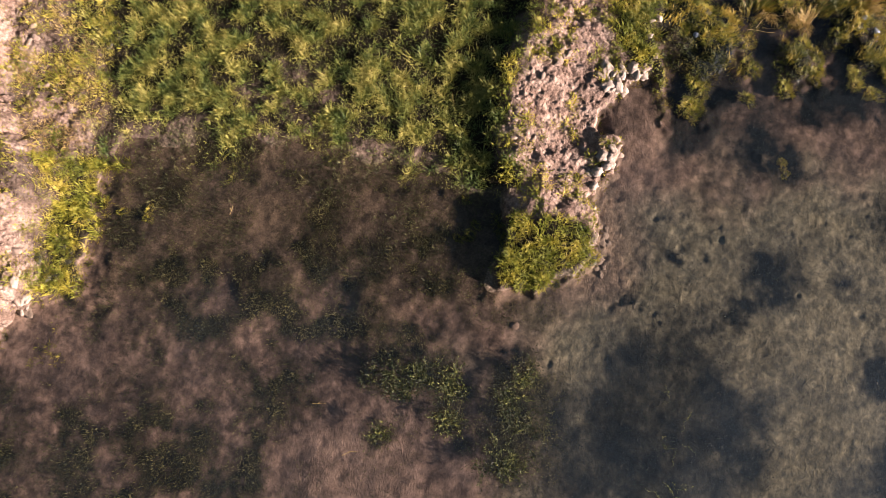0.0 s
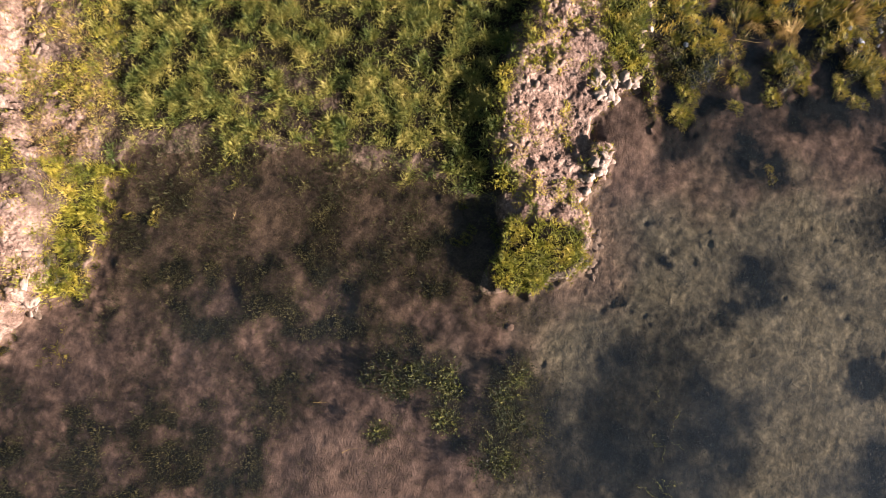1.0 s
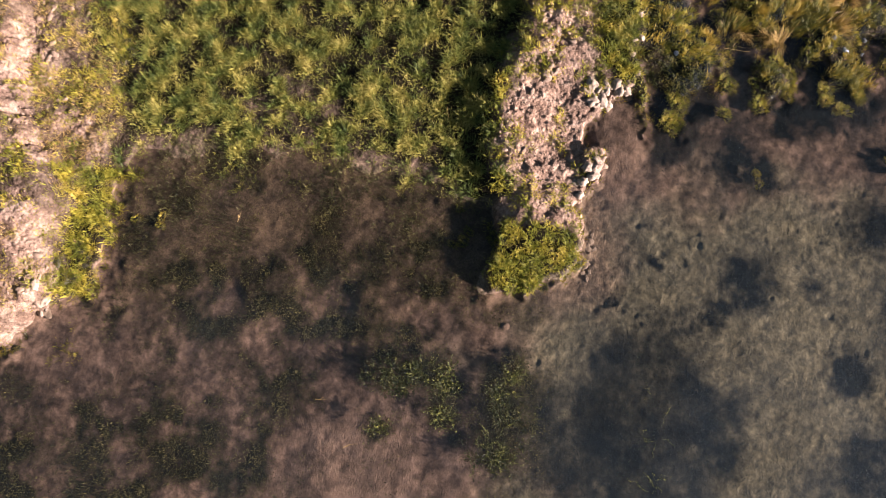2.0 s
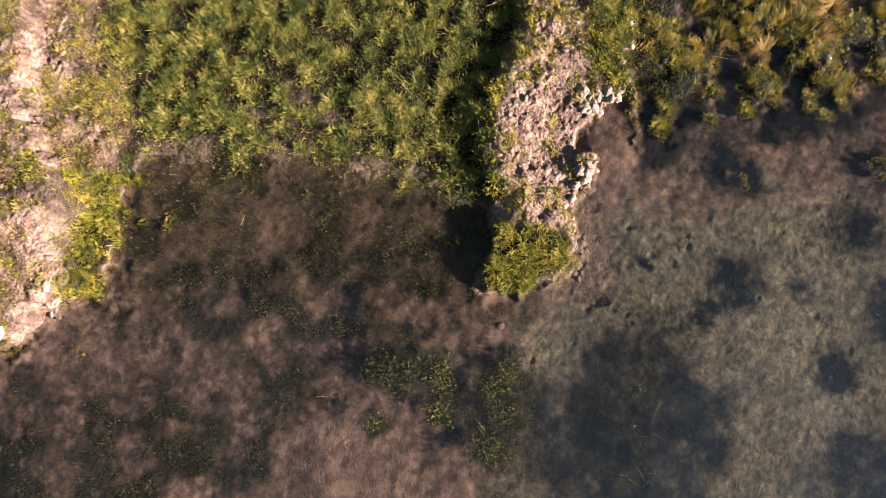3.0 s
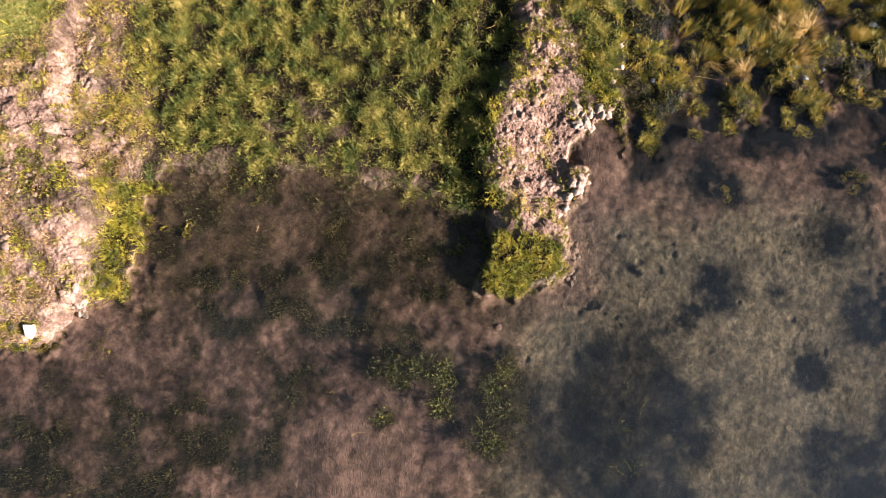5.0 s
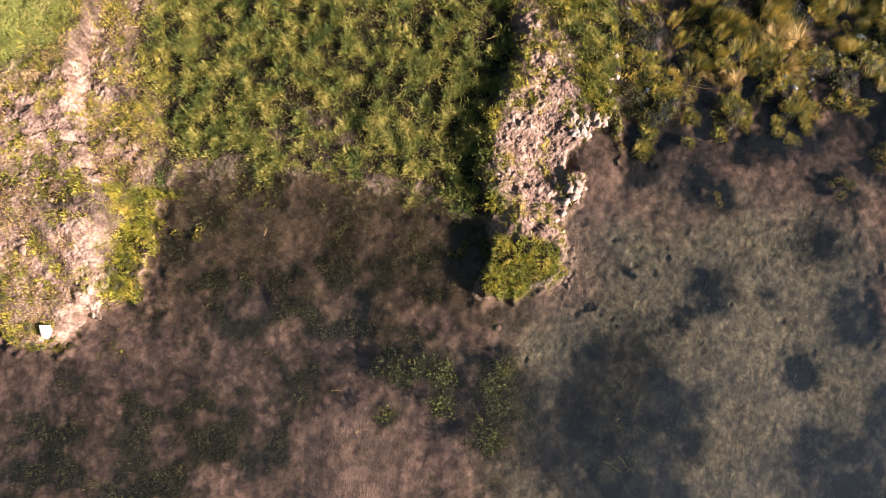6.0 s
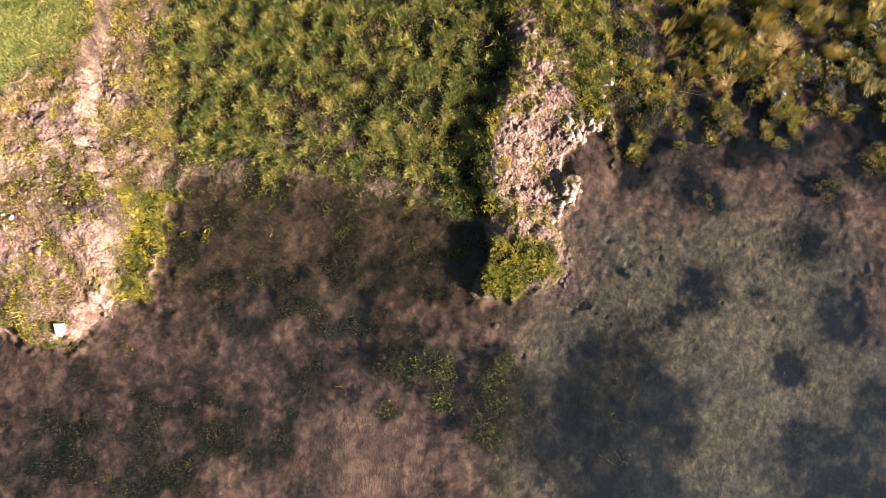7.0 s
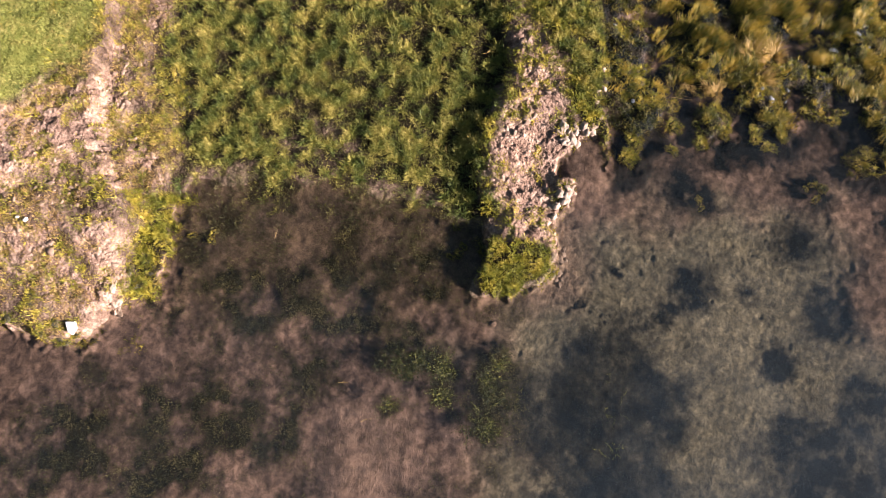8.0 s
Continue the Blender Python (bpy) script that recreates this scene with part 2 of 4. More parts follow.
# ---------------------------------------------------------------- materials
def material(name):
    m = bpy.data.materials.new(name)
    m.use_nodes = True
    nodes, links = m.node_tree.nodes, m.node_tree.links
    return m, nodes, links, nodes["Principled BSDF"]


def noise_node(nodes, links, scale, detail=4.0, rough=0.55, distortion=0.0):
    geo = nodes.new("ShaderNodeNewGeometry")
    n = nodes.new("ShaderNodeTexNoise")
    n.inputs["Scale"].default_value, n.inputs["Detail"].default_value = scale, detail
    n.inputs["Roughness"].default_value, n.inputs["Distortion"].default_value = rough, distortion
    links.new(geo.outputs["Position"], n.inputs["Vector"])
    return n.outputs["Fac"]


def ramp(nodes, links, fac, stops):
    r = nodes.new("ShaderNodeValToRGB")
    while len(r.color_ramp.elements) < len(stops):
        r.color_ramp.elements.new(0.5)
    for e, (p, c) in zip(r.color_ramp.elements, stops):
        e.position, e.color = p, (*c, 1)
    links.new(fac, r.inputs["Fac"])
    return r.outputs["Color"]


def mix(nodes, links, fac, a, b, mode="MIX"):
    n = nodes.new("ShaderNodeMix")
    n.data_type, n.blend_type = "RGBA", mode
    for sock, v in ((n.inputs[0], fac), (n.inputs[6], a), (n.inputs[7], b)):
        if isinstance(v, (int, float)):
            sock.default_value = v
        elif isinstance(v, tuple):
            sock.default_value = (*v, 1)
        else:
            links.new(v, sock)
    return n.outputs[2]


def calc(nodes, links, op, a, b, clamp=False):
    n = nodes.new("ShaderNodeMath")
    n.operation, n.use_clamp = op, clamp
    for sock, v in zip(n.inputs, (a, b)):
        if isinstance(v, (int, float)):
            sock.default_value = v
        else:
            links.new(v, sock)
    return n.outputs[0]


def attribute(nodes, name):
    n = nodes.new("ShaderNodeAttribute")
    n.attribute_name = name
    return n.outputs["Fac"]


def bump(nodes, links, height, strength, distance, normal=None):
    b = nodes.new("ShaderNodeBump")
    b.inputs["Strength"].default_value, b.inputs["Distance"].default_value = strength, distance
    links.new(height, b.inputs["Height"])
    if normal:
        links.new(normal, b.inputs["Normal"])
    return b.outputs["Normal"]


def ground_material():
    m, N, L, P = material("trodden_earth")
    big, mid, fine = noise_node(N, L, 0.9, 5), noise_node(N, L, 5.0, 6, 0.65, 0.4), noise_node(N, L, 38.0, 5, 0.7)
    # damp soil under the sward, near black with shade between blades painted in
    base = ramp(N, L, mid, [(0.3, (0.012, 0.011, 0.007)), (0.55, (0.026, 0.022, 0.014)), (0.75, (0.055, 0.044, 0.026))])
    bare = ramp(N, L, mid, [(0.32, (0.098, 0.065, 0.051)), (0.5, (0.25, 0.176, 0.140)), (0.70, (0.47, 0.358, 0.295))])
    bed = ramp(N, L, mid, [(0.32, (0.075, 0.056, 0.047)), (0.5, (0.205, 0.147, 0.119)), (0.68, (0.38, 0.275, 0.228))])
    silt = ramp(N, L, mid, [(0.28, (0.108, 0.103, 0.074)), (0.5, (0.195, 0.186, 0.136)), (0.72, (0.285, 0.272, 0.205))])
    shoal = ramp(N, L, mid, [(0.3, (0.24, 0.174, 0.143)), (0.6, (0.38, 0.28, 0.233))])
    moss = ramp(N, L, fine, [(0.3, (0.020, 0.020, 0.012)), (0.55, (0.040, 0.037, 0.020)), (0.8, (0.10, 0.075, 0.045))])
    # dark weed, and the painted shade between the marsh tussocks
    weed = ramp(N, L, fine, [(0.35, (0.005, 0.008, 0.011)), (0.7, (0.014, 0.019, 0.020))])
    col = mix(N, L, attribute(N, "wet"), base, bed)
    col = mix(N, L, attribute(N, "silt"), col, silt)
    col = mix(N, L, attribute(N, "shoal"), col, shoal)
    col = mix(N, L, attribute(N, "bare"), col, bare)
    marsh = ramp(N, L, fine, [(0.3, (0.095, 0.072, 0.053)), (0.55, (0.175, 0.134, 0.098)), (0.8, (0.26, 0.20, 0.147))])
    col = mix(N, L, attribute(N, "marsh"), col, marsh)
    col = mix(N, L, attribute(N, "moss"), col, moss)
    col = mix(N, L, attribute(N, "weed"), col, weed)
    turf = ramp(N, L, mid, [(0.3, (0.09, 0.12, 0.03)), (0.6, (0.19, 0.20, 0.055)), (0.8, (0.30, 0.27, 0.10))])
    col = mix(N, L, attribute(N, "turf"), col, turf)
    stain = ramp(N, L, big, [(0.32, (0.55, 0.55, 0.56)), (0.68, (1.2, 1.15, 1.08))])
    col = mix(N, L, 0.8, col, stain, "MULTIPLY")
    # Fine mottling, darker in the bump hollows to imitate shade in mud crevices.
    grain = ramp(N, L, fine, [(0.32, (0.45, 0.44, 0.43)), (0.66, (1.35, 1.35, 1.35))])
    blotch = ramp(N, L, noise_node(N, L, 5.5, 4, 0.6), [(0.38, (0.55, 0.57, 0.60)), (0.56, (1.1, 1.1, 1.1))])
    col = mix(N, L, attribute(N, "wet"), col, mix(N, L, 0.8, col, blotch, "MULTIPLY"))
    mottle = ramp(N, L, noise_node(N, L, 8.5, 3, 0.55, 0.8), [(0.36, (0.62, 0.64, 0.66)), (0.62, (1.22, 1.2, 1.16))])
    col = mix(N, L, attribute(N, "silt"), col, mix(N, L, 0.9, col, mottle, "MULTIPLY"))
    dry = calc(N, L, "SUBTRACT", 1.0, calc(N, L, "MULTIPLY", attribute(N, "wet"), 0.7))
    col = mix(N, L, calc(N, L, "MULTIPLY", 0.7, dry), col, grain, "MULTIPLY")
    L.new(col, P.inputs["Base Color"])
    P.inputs["Roughness"].default_value = 0.9
    P.inputs["Specular IOR Level"].default_value = 0.04
    # small lumps, and bump ridges that imitate caustic light lines on the bed
    geo, stretch = N.new("ShaderNodeNewGeometry"), N.new("ShaderNodeMapping")
    stretch.inputs["Scale"].default_value = (14.0, 6.5, 6.0)
    stretch.inputs["Rotation"].default_value = (0, 0, 0.15)
    L.new(geo.outputs["Position"], stretch.inputs["Vector"])
    streak = N.new("ShaderNodeTexNoise")
    streak.inputs["Scale"].default_value, streak.inputs["Detail"].default_value, streak.inputs["Distortion"].default_value = 1.0, 4.0, 2.0
    L.new(stretch.outputs["Vector"], streak.inputs["Vector"])
    ridge = calc(N, L, "SUBTRACT", 1.0, calc(N, L, "ABSOLUTE", calc(N, L, "MULTIPLY", calc(N, L, "SUBTRACT", streak.outputs["Fac"], 0.55), 10.0), 0.0), True)
    caustic = calc(N, L, "MULTIPLY", ridge, calc(N, L, "ADD", attribute(N, "shoal"), calc(N, L, "MULTIPLY", attribute(N, "silt"), 0.2)))
    nrm = bump(N, L, caustic, 0.55, 0.012)
    bend, geo3, shift = N.new("ShaderNodeTexNoise"), N.new("ShaderNodeNewGeometry"), N.new("ShaderNodeVectorMath")
    bend.inputs["Scale"].default_value, bend.inputs["Detail"].default_value = 4.0, 2.0
    L.new(geo3.outputs["Position"], bend.inputs["Vector"])
    shift.operation = "MULTIPLY_ADD"
    shift.inputs[1].default_value = (0.5, 0.5, 0.0)
    L.new(bend.outputs["Color"], shift.inputs[0]), L.new(geo3.outputs["Position"], shift.inputs[2])
    # Cell-edge ridges shaped to catch light like a broken caustic net.
    cell = N.new("ShaderNodeTexVoronoi")
    cell.feature = "DISTANCE_TO_EDGE"
    cell.inputs["Scale"].default_value = 5.2
    L.new(shift.outputs["Vector"], cell.inputs["Vector"])
    crest = calc(N, L, "SUBTRACT", 1.0, calc(N, L, "MULTIPLY", cell.outputs["Distance"], 5.0), True)
    broken = calc(N, L, "MULTIPLY", crest, calc(N, L, "MULTIPLY", calc(N, L, "SUBTRACT", noise_node(N, L, 3.4, 4), 0.45), 6.0, True))
    reach = calc(N, L, "ADD", calc(N, L, "MULTIPLY", attribute(N, "silt"), 0.75), calc(N, L, "MULTIPLY", attribute(N, "wet"), 0.25), True)
    nrm = bump(N, L, calc(N, L, "MULTIPLY", broken, reach), 0.42, 0.012, nrm)
    crumb, geo2 = N.new("ShaderNodeTexVoronoi"), N.new("ShaderNodeNewGeometry")
    crumb.inputs["Scale"].default_value, crumb.inputs["Randomness"].default_value = 17.0, 1.0
    L.new(geo2.outputs["Position"], crumb.inputs["Vector"])
    nrm = bump(N, L, calc(N, L, "MULTIPLY", calc(N, L, "SUBTRACT", 1.0, crumb.outputs["Distance"]), calc(N, L, "SUBTRACT", 1.0, attribute(N, "wet"))), 0.9, 0.035, nrm)
    rough = noise_node(N, L, 13.0, 6, 0.72, 0.5)
    nrm = bump(N, L, calc(N, L, "MULTIPLY", rough, dry), 0.8, 0.06, nrm)
    nrm = bump(N, L, calc(N, L, "MULTIPLY", fine, dry), 0.6, 0.008, nrm)
    L.new(nrm, P.inputs["Normal"])
    return m


def water_material():
    m, N, L, P = material("pond_water")
    N.remove(P)
    out = N["Material Output"]
    clear, sky_murk, gloss = N.new("ShaderNodeBsdfTransparent"), N.new("ShaderNodeBsdfDiffuse"), N.new("ShaderNodeBsdfGlossy")
    clear.inputs["Color"].default_value = (0.70, 0.68, 0.645, 1)
    # Bluish murk that also stands in for sky haze over deeper water.
    sky_murk.inputs["Color"].default_value = (0.085, 0.125, 0.165, 1)
    gloss.inputs["Roughness"].default_value = 0.04
    a = N.new("ShaderNodeMixShader")
    murk = noise_node(N, L, 0.7, 4)
    fac = calc(N, L, "MULTIPLY", attribute(N, "depth"), calc(N, L, "MULTIPLY", murk, 0.25))
    L.new(fac, a.inputs[0]), L.new(clear.outputs[0], a.inputs[1]), L.new(sky_murk.outputs[0], a.inputs[2])
    b, fres = N.new("ShaderNodeMixShader"), N.new("ShaderNodeLayerWeight")
    fres.inputs["Blend"].default_value = 0.5
    sheen = calc(N, L, "ADD", 0.02, calc(N, L, "MULTIPLY", 0.98, calc(N, L, "POWER", fres.outputs["Facing"], 5.0)))
    nrm = bump(N, L, noise_node(N, L, 7.0, 3, 0.5, 0.6), 0.25, 0.03)
    nrm = bump(N, L, noise_node(N, L, 30.0, 2, 0.5, 0.3), 0.15, 0.006, nrm)
    for node in (fres, gloss):
        L.new(nrm, node.inputs["Normal"])
    L.new(sheen, b.inputs[0]), L.new(a.outputs[0], b.inputs[1]), L.new(gloss.outputs[0], b.inputs[2])
    L.new(b.outputs[0], out.inputs["Surface"])
    return m


def blade_material(name, stops, glow=0.35, grain=3.2):
    """Grass: each blade its own tint, some light passing through it."""
    m, N, L, P = material(name)
    geo = N.new("ShaderNodeNewGeometry")
    patch = noise_node(N, L, grain, 3)
    fac = calc(N, L, "ADD", calc(N, L, "MULTIPLY", geo.outputs["Random Per Island"], 0.26), calc(N, L, "MULTIPLY", calc(N, L, "SUBTRACT", patch, 0.28), 1.6), True)
    col = ramp(N, L, fac, stops)
    L.new(col, P.inputs["Base Color"])
    P.inputs["Roughness"].default_value = 0.5
    P.inputs["Specular IOR Level"].default_value = 0.15
    t, mx = N.new("ShaderNodeBsdfTranslucent"), N.new("ShaderNodeMixShader")
    L.new(col, t.inputs["Color"])
    mx.inputs[0].default_value = glow
    L.new(P.outputs[0], mx.inputs[1]), L.new(t.outputs[0], mx.inputs[2])
    L.new(mx.outputs[0], N["Material Output"].inputs["Surface"])
    return m


def stone_material(name, dark, light, scale=14.0):
    m, N, L, P = material(name)
    n = noise_node(N, L, scale, 6, 0.65)
    f = noise_node(N, L, scale * 6, 4, 0.7)
    col = mix(N, L, 0.5, ramp(N, L, n, [(0.3, dark), (0.7, light)]), ramp(N, L, f, [(0.3, (0.6, 0.6, 0.6)), (0.7, (1.2, 1.2, 1.2))]), "MULTIPLY")
    L.new(col, P.inputs["Base Color"])
    P.inputs["Roughness"].default_value = 0.85
    L.new(bump(N, L, f, 0.5, 0.006, bump(N, L, n, 0.6, 0.02)), P.inputs["Normal"])
    return m


EARTH = ground_material()
WATER = water_material()
GREEN = blade_material("meadow_blades", [(0.0, (0.034, 0.060, 0.020)), (0.32, (0.10, 0.125, 0.030)), (0.6, (0.25, 0.235, 0.055)), (0.9, (0.48, 0.41, 0.13))], 0.2)
LIME = blade_material("bank_blades", [(0.0, (0.06, 0.085, 0.018)), (0.4, (0.20, 0.205, 0.030)), (0.7, (0.42, 0.36, 0.055)), (1.0, (0.60, 0.45, 0.14))], 0.28)
LAWN = blade_material("lawn_blades", [(0.0, (0.16, 0.20, 0.05)), (0.5, (0.28, 0.30, 0.085)), (1.0, (0.44, 0.41, 0.16))])
REED = blade_material("reed_blades", [(0.0, (0.024, 0.040, 0.012)), (0.35, (0.12, 0.12, 0.022)), (0.65, (0.34, 0.25, 0.035)), (1.0, (0.60, 0.42, 0.12))], 0.2)
SEDGE = blade_material("sedge_blades", [(0.0, (0.018, 0.030, 0.010)), (0.45, (0.06, 0.065, 0.016)), (0.75, (0.17, 0.14, 0.03)), (1.0, (0.36, 0.28, 0.07))], 0.15, 5.0)
STRAW = blade_material("straw_blades", [(0.0, (0.18, 0.12, 0.04)), (0.5, (0.36, 0.25, 0.09)), (1.0, (0.50, 0.38, 0.17))], 0.2)
DROWNED = blade_material("drowned_blades", [(0.0, (0.020, 0.024, 0.012)), (0.45, (0.07, 0.072, 0.028)), (0.75, (0.19, 0.175, 0.065)), (1.0, (0.34, 0.31, 0.14))], 0.2)
WEEDY = blade_material("weed_fronds", [(0.0, (0.006, 0.010, 0.010)), (0.6, (0.014, 0.021, 0.016)), (1.0, (0.055, 0.072, 0.032))], 0.05)
LEAFY = blade_material("floating_leaves", [(0.0, (0.022, 0.034, 0.014)), (0.45, (0.06, 0.072, 0.025)), (0.72, (0.20, 0.20, 0.05)), (1.0, (0.58, 0.52, 0.15))], 0.2, 22.0)
SHOOT = blade_material("weed_shoots", [(0.0, (0.016, 0.024, 0.012)), (0.5, (0.042, 0.050, 0.020)), (0.8, (0.14, 0.14, 0.045)), (1.0, (0.42, 0.39, 0.16))], 0.2, 9.0)
CLOD = stone_material("dried_mud", (0.13, 0.09, 0.066), (0.26, 0.185, 0.14))
CHUNK = stone_material("crumbled_bank", (0.19, 0.147, 0.115), (0.34, 0.268, 0.215), 20.0)
PALE = stone_material("pale_stone", (0.62, 0.60, 0.56), (0.82, 0.80, 0.77))
SKY_STONE = stone_material("sky_tinted_stone", (0.16, 0.19, 0.24), (0.30, 0.34, 0.42))
DARK_BASE = stone_material("dark_mound", (0.018, 0.018, 0.008), (0.055, 0.048, 0.022), 30.0)

# ---------------------------------------------------------------- ground and water
xs = fine_axis(-9.6, 9.8, 0.025, 900)
ys = fine_axis(-3.4, 8.0, 0.025, 900)
GX, GY = np.meshgrid(xs, ys)
HEIGHT, ZONE = ground_height(GX, GY)
stamp_prints(xs, ys, HEIGHT, ZONE)
ground_mesh = grid_mesh("ground", xs, ys, HEIGHT)
for key in ("bare", "silt", "shoal", "marsh", "moss", "weed", "turf"):
    ground_mesh.attributes.new(key, "FLOAT", "POINT").data.foreach_set("value", np.clip(ZONE[key], 0, 1).ravel().astype(np.float32))
wet = (1 - smooth(-0.02, 0.04, HEIGHT))
ground_mesh.attributes.new("wet", "FLOAT", "POINT").data.foreach_set("value", wet.ravel().astype(np.float32))
ground = tagged(new("ground", ground_mesh), "trodden muddy bank and silty pond bed with hoof prints", "ground", kind="structure")
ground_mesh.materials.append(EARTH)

wx, wy = fine_axis(-9.6, 9.8, 0.2, 900), fine_axis(-3.4, 8.0, 0.2, 900)
WX, WY = np.meshgrid(wx, wy)
water_mesh = grid_mesh("water", wx, wy, np.zeros_like(WX))
deep = np.clip(-ground_height(WX, WY)[0] / 0.45, 0.0, 0.9)
water_mesh.attributes.new("depth", "FLOAT", "POINT").data.foreach_set("value", deep.ravel().astype(np.float32))
water_mesh.materials.append(WATER)
water = tagged(new("water", water_mesh), "shallow rippled brownish pond water over silt and weed", "water", kind="structure")


def grid_at(table, x, y):
    """The value of a ground table at places, blended between its knots."""
    i, j = np.clip(np.searchsorted(xs, x) - 1, 0, len(xs) - 2), np.clip(np.searchsorted(ys, y) - 1, 0, len(ys) - 2)
    u, v = (x - xs[i]) / (xs[i + 1] - xs[i]), (y - ys[j]) / (ys[j + 1] - ys[j])
    return (table[j, i] * (1 - u) + table[j, i + 1] * u) * (1 - v) + (table[j + 1, i] * (1 - u) + table[j + 1, i + 1] * u) * v


# ---------------------------------------------------------------- plants
def blade_mesh(name, root, length, width, heading, lean, droop, rng):
    """Blades as bent tapered strips, three faces each."""
    n = len(length)
    dx, dy = np.cos(heading), np.sin(heading)
    twist = heading + rng.normal(0, 0.5, n) + math.pi / 2
    sx, sy = np.cos(twist) * width / 2, np.sin(twist) * width / 2
    co = np.empty((n, 5, 3), np.float32)
    l1, l2 = lean, lean + droop
    p1 = root + np.stack([dx * np.sin(l1), dy * np.sin(l1), np.cos(l1)], -1) * (0.55 * length)[:, None]
    p2 = p1 + np.stack([dx * np.sin(l2), dy * np.sin(l2), np.cos(l2)], -1) * (0.45 * length)[:, None]
    side = np.stack([sx, sy, 0 * sx], -1)
    co[:, 0], co[:, 1], co[:, 2], co[:, 3], co[:, 4] = root - side * 0.8, root + side * 0.8, p1 - side, p1 + side, p2
    tri = (np.arange(n)[:, None] * 5 + np.array([0, 1, 3, 0, 3, 2, 2, 3, 4])[None]).ravel()
    me = bpy.data.meshes.new(name)
    me.vertices.add(n * 5), me.loops.add(n * 9), me.polygons.add(n * 3)
    me.vertices.foreach_set("co", co.ravel())
    me.loops.foreach_set("vertex_index", tri.astype(np.int32))
    me.polygons.foreach_set("loop_start", np.arange(0, n * 9, 3, dtype=np.int32))
    me.polygons.foreach_set("use_smooth", np.ones(n * 3, bool))
    me.update(calc_edges=True)
    return me


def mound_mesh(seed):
    """A low, very dark mound added under a tussock."""
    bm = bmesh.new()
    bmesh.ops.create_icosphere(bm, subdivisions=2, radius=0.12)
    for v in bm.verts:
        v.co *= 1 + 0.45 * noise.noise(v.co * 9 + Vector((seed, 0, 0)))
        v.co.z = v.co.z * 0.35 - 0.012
    me = bpy.data.meshes.new("low_mound")
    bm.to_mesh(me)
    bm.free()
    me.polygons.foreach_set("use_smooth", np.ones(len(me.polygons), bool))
    me.materials.append(DARK_BASE)
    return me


MOUNDS = [mound_mesh(k * 5.0) for k in range(3)]


def tuft_field(name, label, mat, box, per_m2, chance, tuft, length, width, lean, seed, spread=0.035, toward=None, floor=None, lift=0.0):
    """A sward of small tufts strewn over a box, kept where chance(zones, x, y, height) allows."""
    rng = np.random.default_rng(seed)
    x0, x1, y0, y1 = box
    n = int((x1 - x0) * (y1 - y0) * per_m2)
    x, y = rng.uniform(x0, x1, n), rng.uniform(y0, y1, n)
    look_up = {k: grid_at(v, x, y) for k, v in ZONE.items()}
    h = grid_at(HEIGHT, x, y)
    p = np.clip(chance(look_up, x, y, h), 0, 1)
    keep = rng.random(n) < p
    x, y, p = x[keep], y[keep], p[keep]
    count = rng.integers(tuft[0], tuft[1] + 1, len(x))
    bx, by, size = np.repeat(x, count), np.repeat(y, count), np.repeat(rng.uniform(0.65, 1.25, len(x)) * (0.6 + 0.4 * p), count)
    n = len(bx)
    heading = rng.uniform(0, 2 * math.pi, n)
    r = np.abs(rng.normal(0, spread, n))
    bx, by = bx + r * np.cos(heading), by + r * np.sin(heading)
    if toward is not None:
        heading = toward + rng.normal(0, 0.75, n)
    z = grid_at(HEIGHT, bx, by) - 0.004
    if floor is not None:
        z = np.maximum(z, floor)
    root = np.stack([bx, by, z + lift], -1)
    me = blade_mesh(name, root, rng.uniform(*length, n) * size, rng.uniform(*width, n), heading,
                    np.clip(rng.normal(lean[0], lean[1], n), 0.02, 1.5), rng.uniform(0.1, 0.9, n), rng)
    me.materials.append(mat)
    return tagged(new(name, me), label, "grass", kind="stuff")


def tuft_mesh(name, mat, seed, blades, radius, length, width, lean=(0.7, 0.3), second=None, sway=0.0):
    """A tussock's green blades and, apart, its dry ones; sway: how far all lean one way."""
    made = []
    for k, (count, use) in enumerate(((blades, mat), (blades // 7, second))):
        rng = np.random.default_rng(seed + 1000 * k)
        heading = rng.uniform(0, 2 * math.pi, count)
        r = radius * np.sqrt(rng.random(count)) * (0.75 + 0.35 * np.sin(heading * 2 + seed))
        root = np.stack([r * np.cos(heading), r * np.sin(heading), np.full(count, -0.01)], -1)
        aim = heading + rng.normal(0, 0.4, count)
        aim = np.arctan2(np.sin(aim) * (1 - sway) + sway * 0.8, np.cos(aim) * (1 - sway) + sway * 0.6)
        me = blade_mesh(name if k == 0 else "dry_grass", root, rng.uniform(*length, count), rng.uniform(*width, count), aim,
                        np.clip(rng.normal(*lean, count) * (0.4 + 0.8 * r / radius) + 0.25 * sway, 0.03, 1.45), rng.uniform(0.2, 1.3, count), rng)
        me.materials.append(use)
        made.append(me)
    return tuple(made)


def place(name, me, x, y, turn, size, label, category, group, sink=0.0, z=None):
    dry = None
    if isinstance(me, tuple):
        me, dry = me
    ob = tagged(new(name, me), label, category, group)
    ground_z = float(grid_at(HEIGHT, np.array([x]), np.array([y]))[0]) if z is None else z
    ob.matrix_world = Matrix.LocRotScale((x, y, ground_z - sink), Euler((0, 0, turn)), (size, size, size))
    if dry:
        tagged(new("dry_grass", dry), "bleached dry straw", kind="stuff").parent = ob
        tagged(new("low_mound", MOUNDS[int(abs(x) * 7) % 3]), "low dark mound under the tussock").parent = ob
    return ob


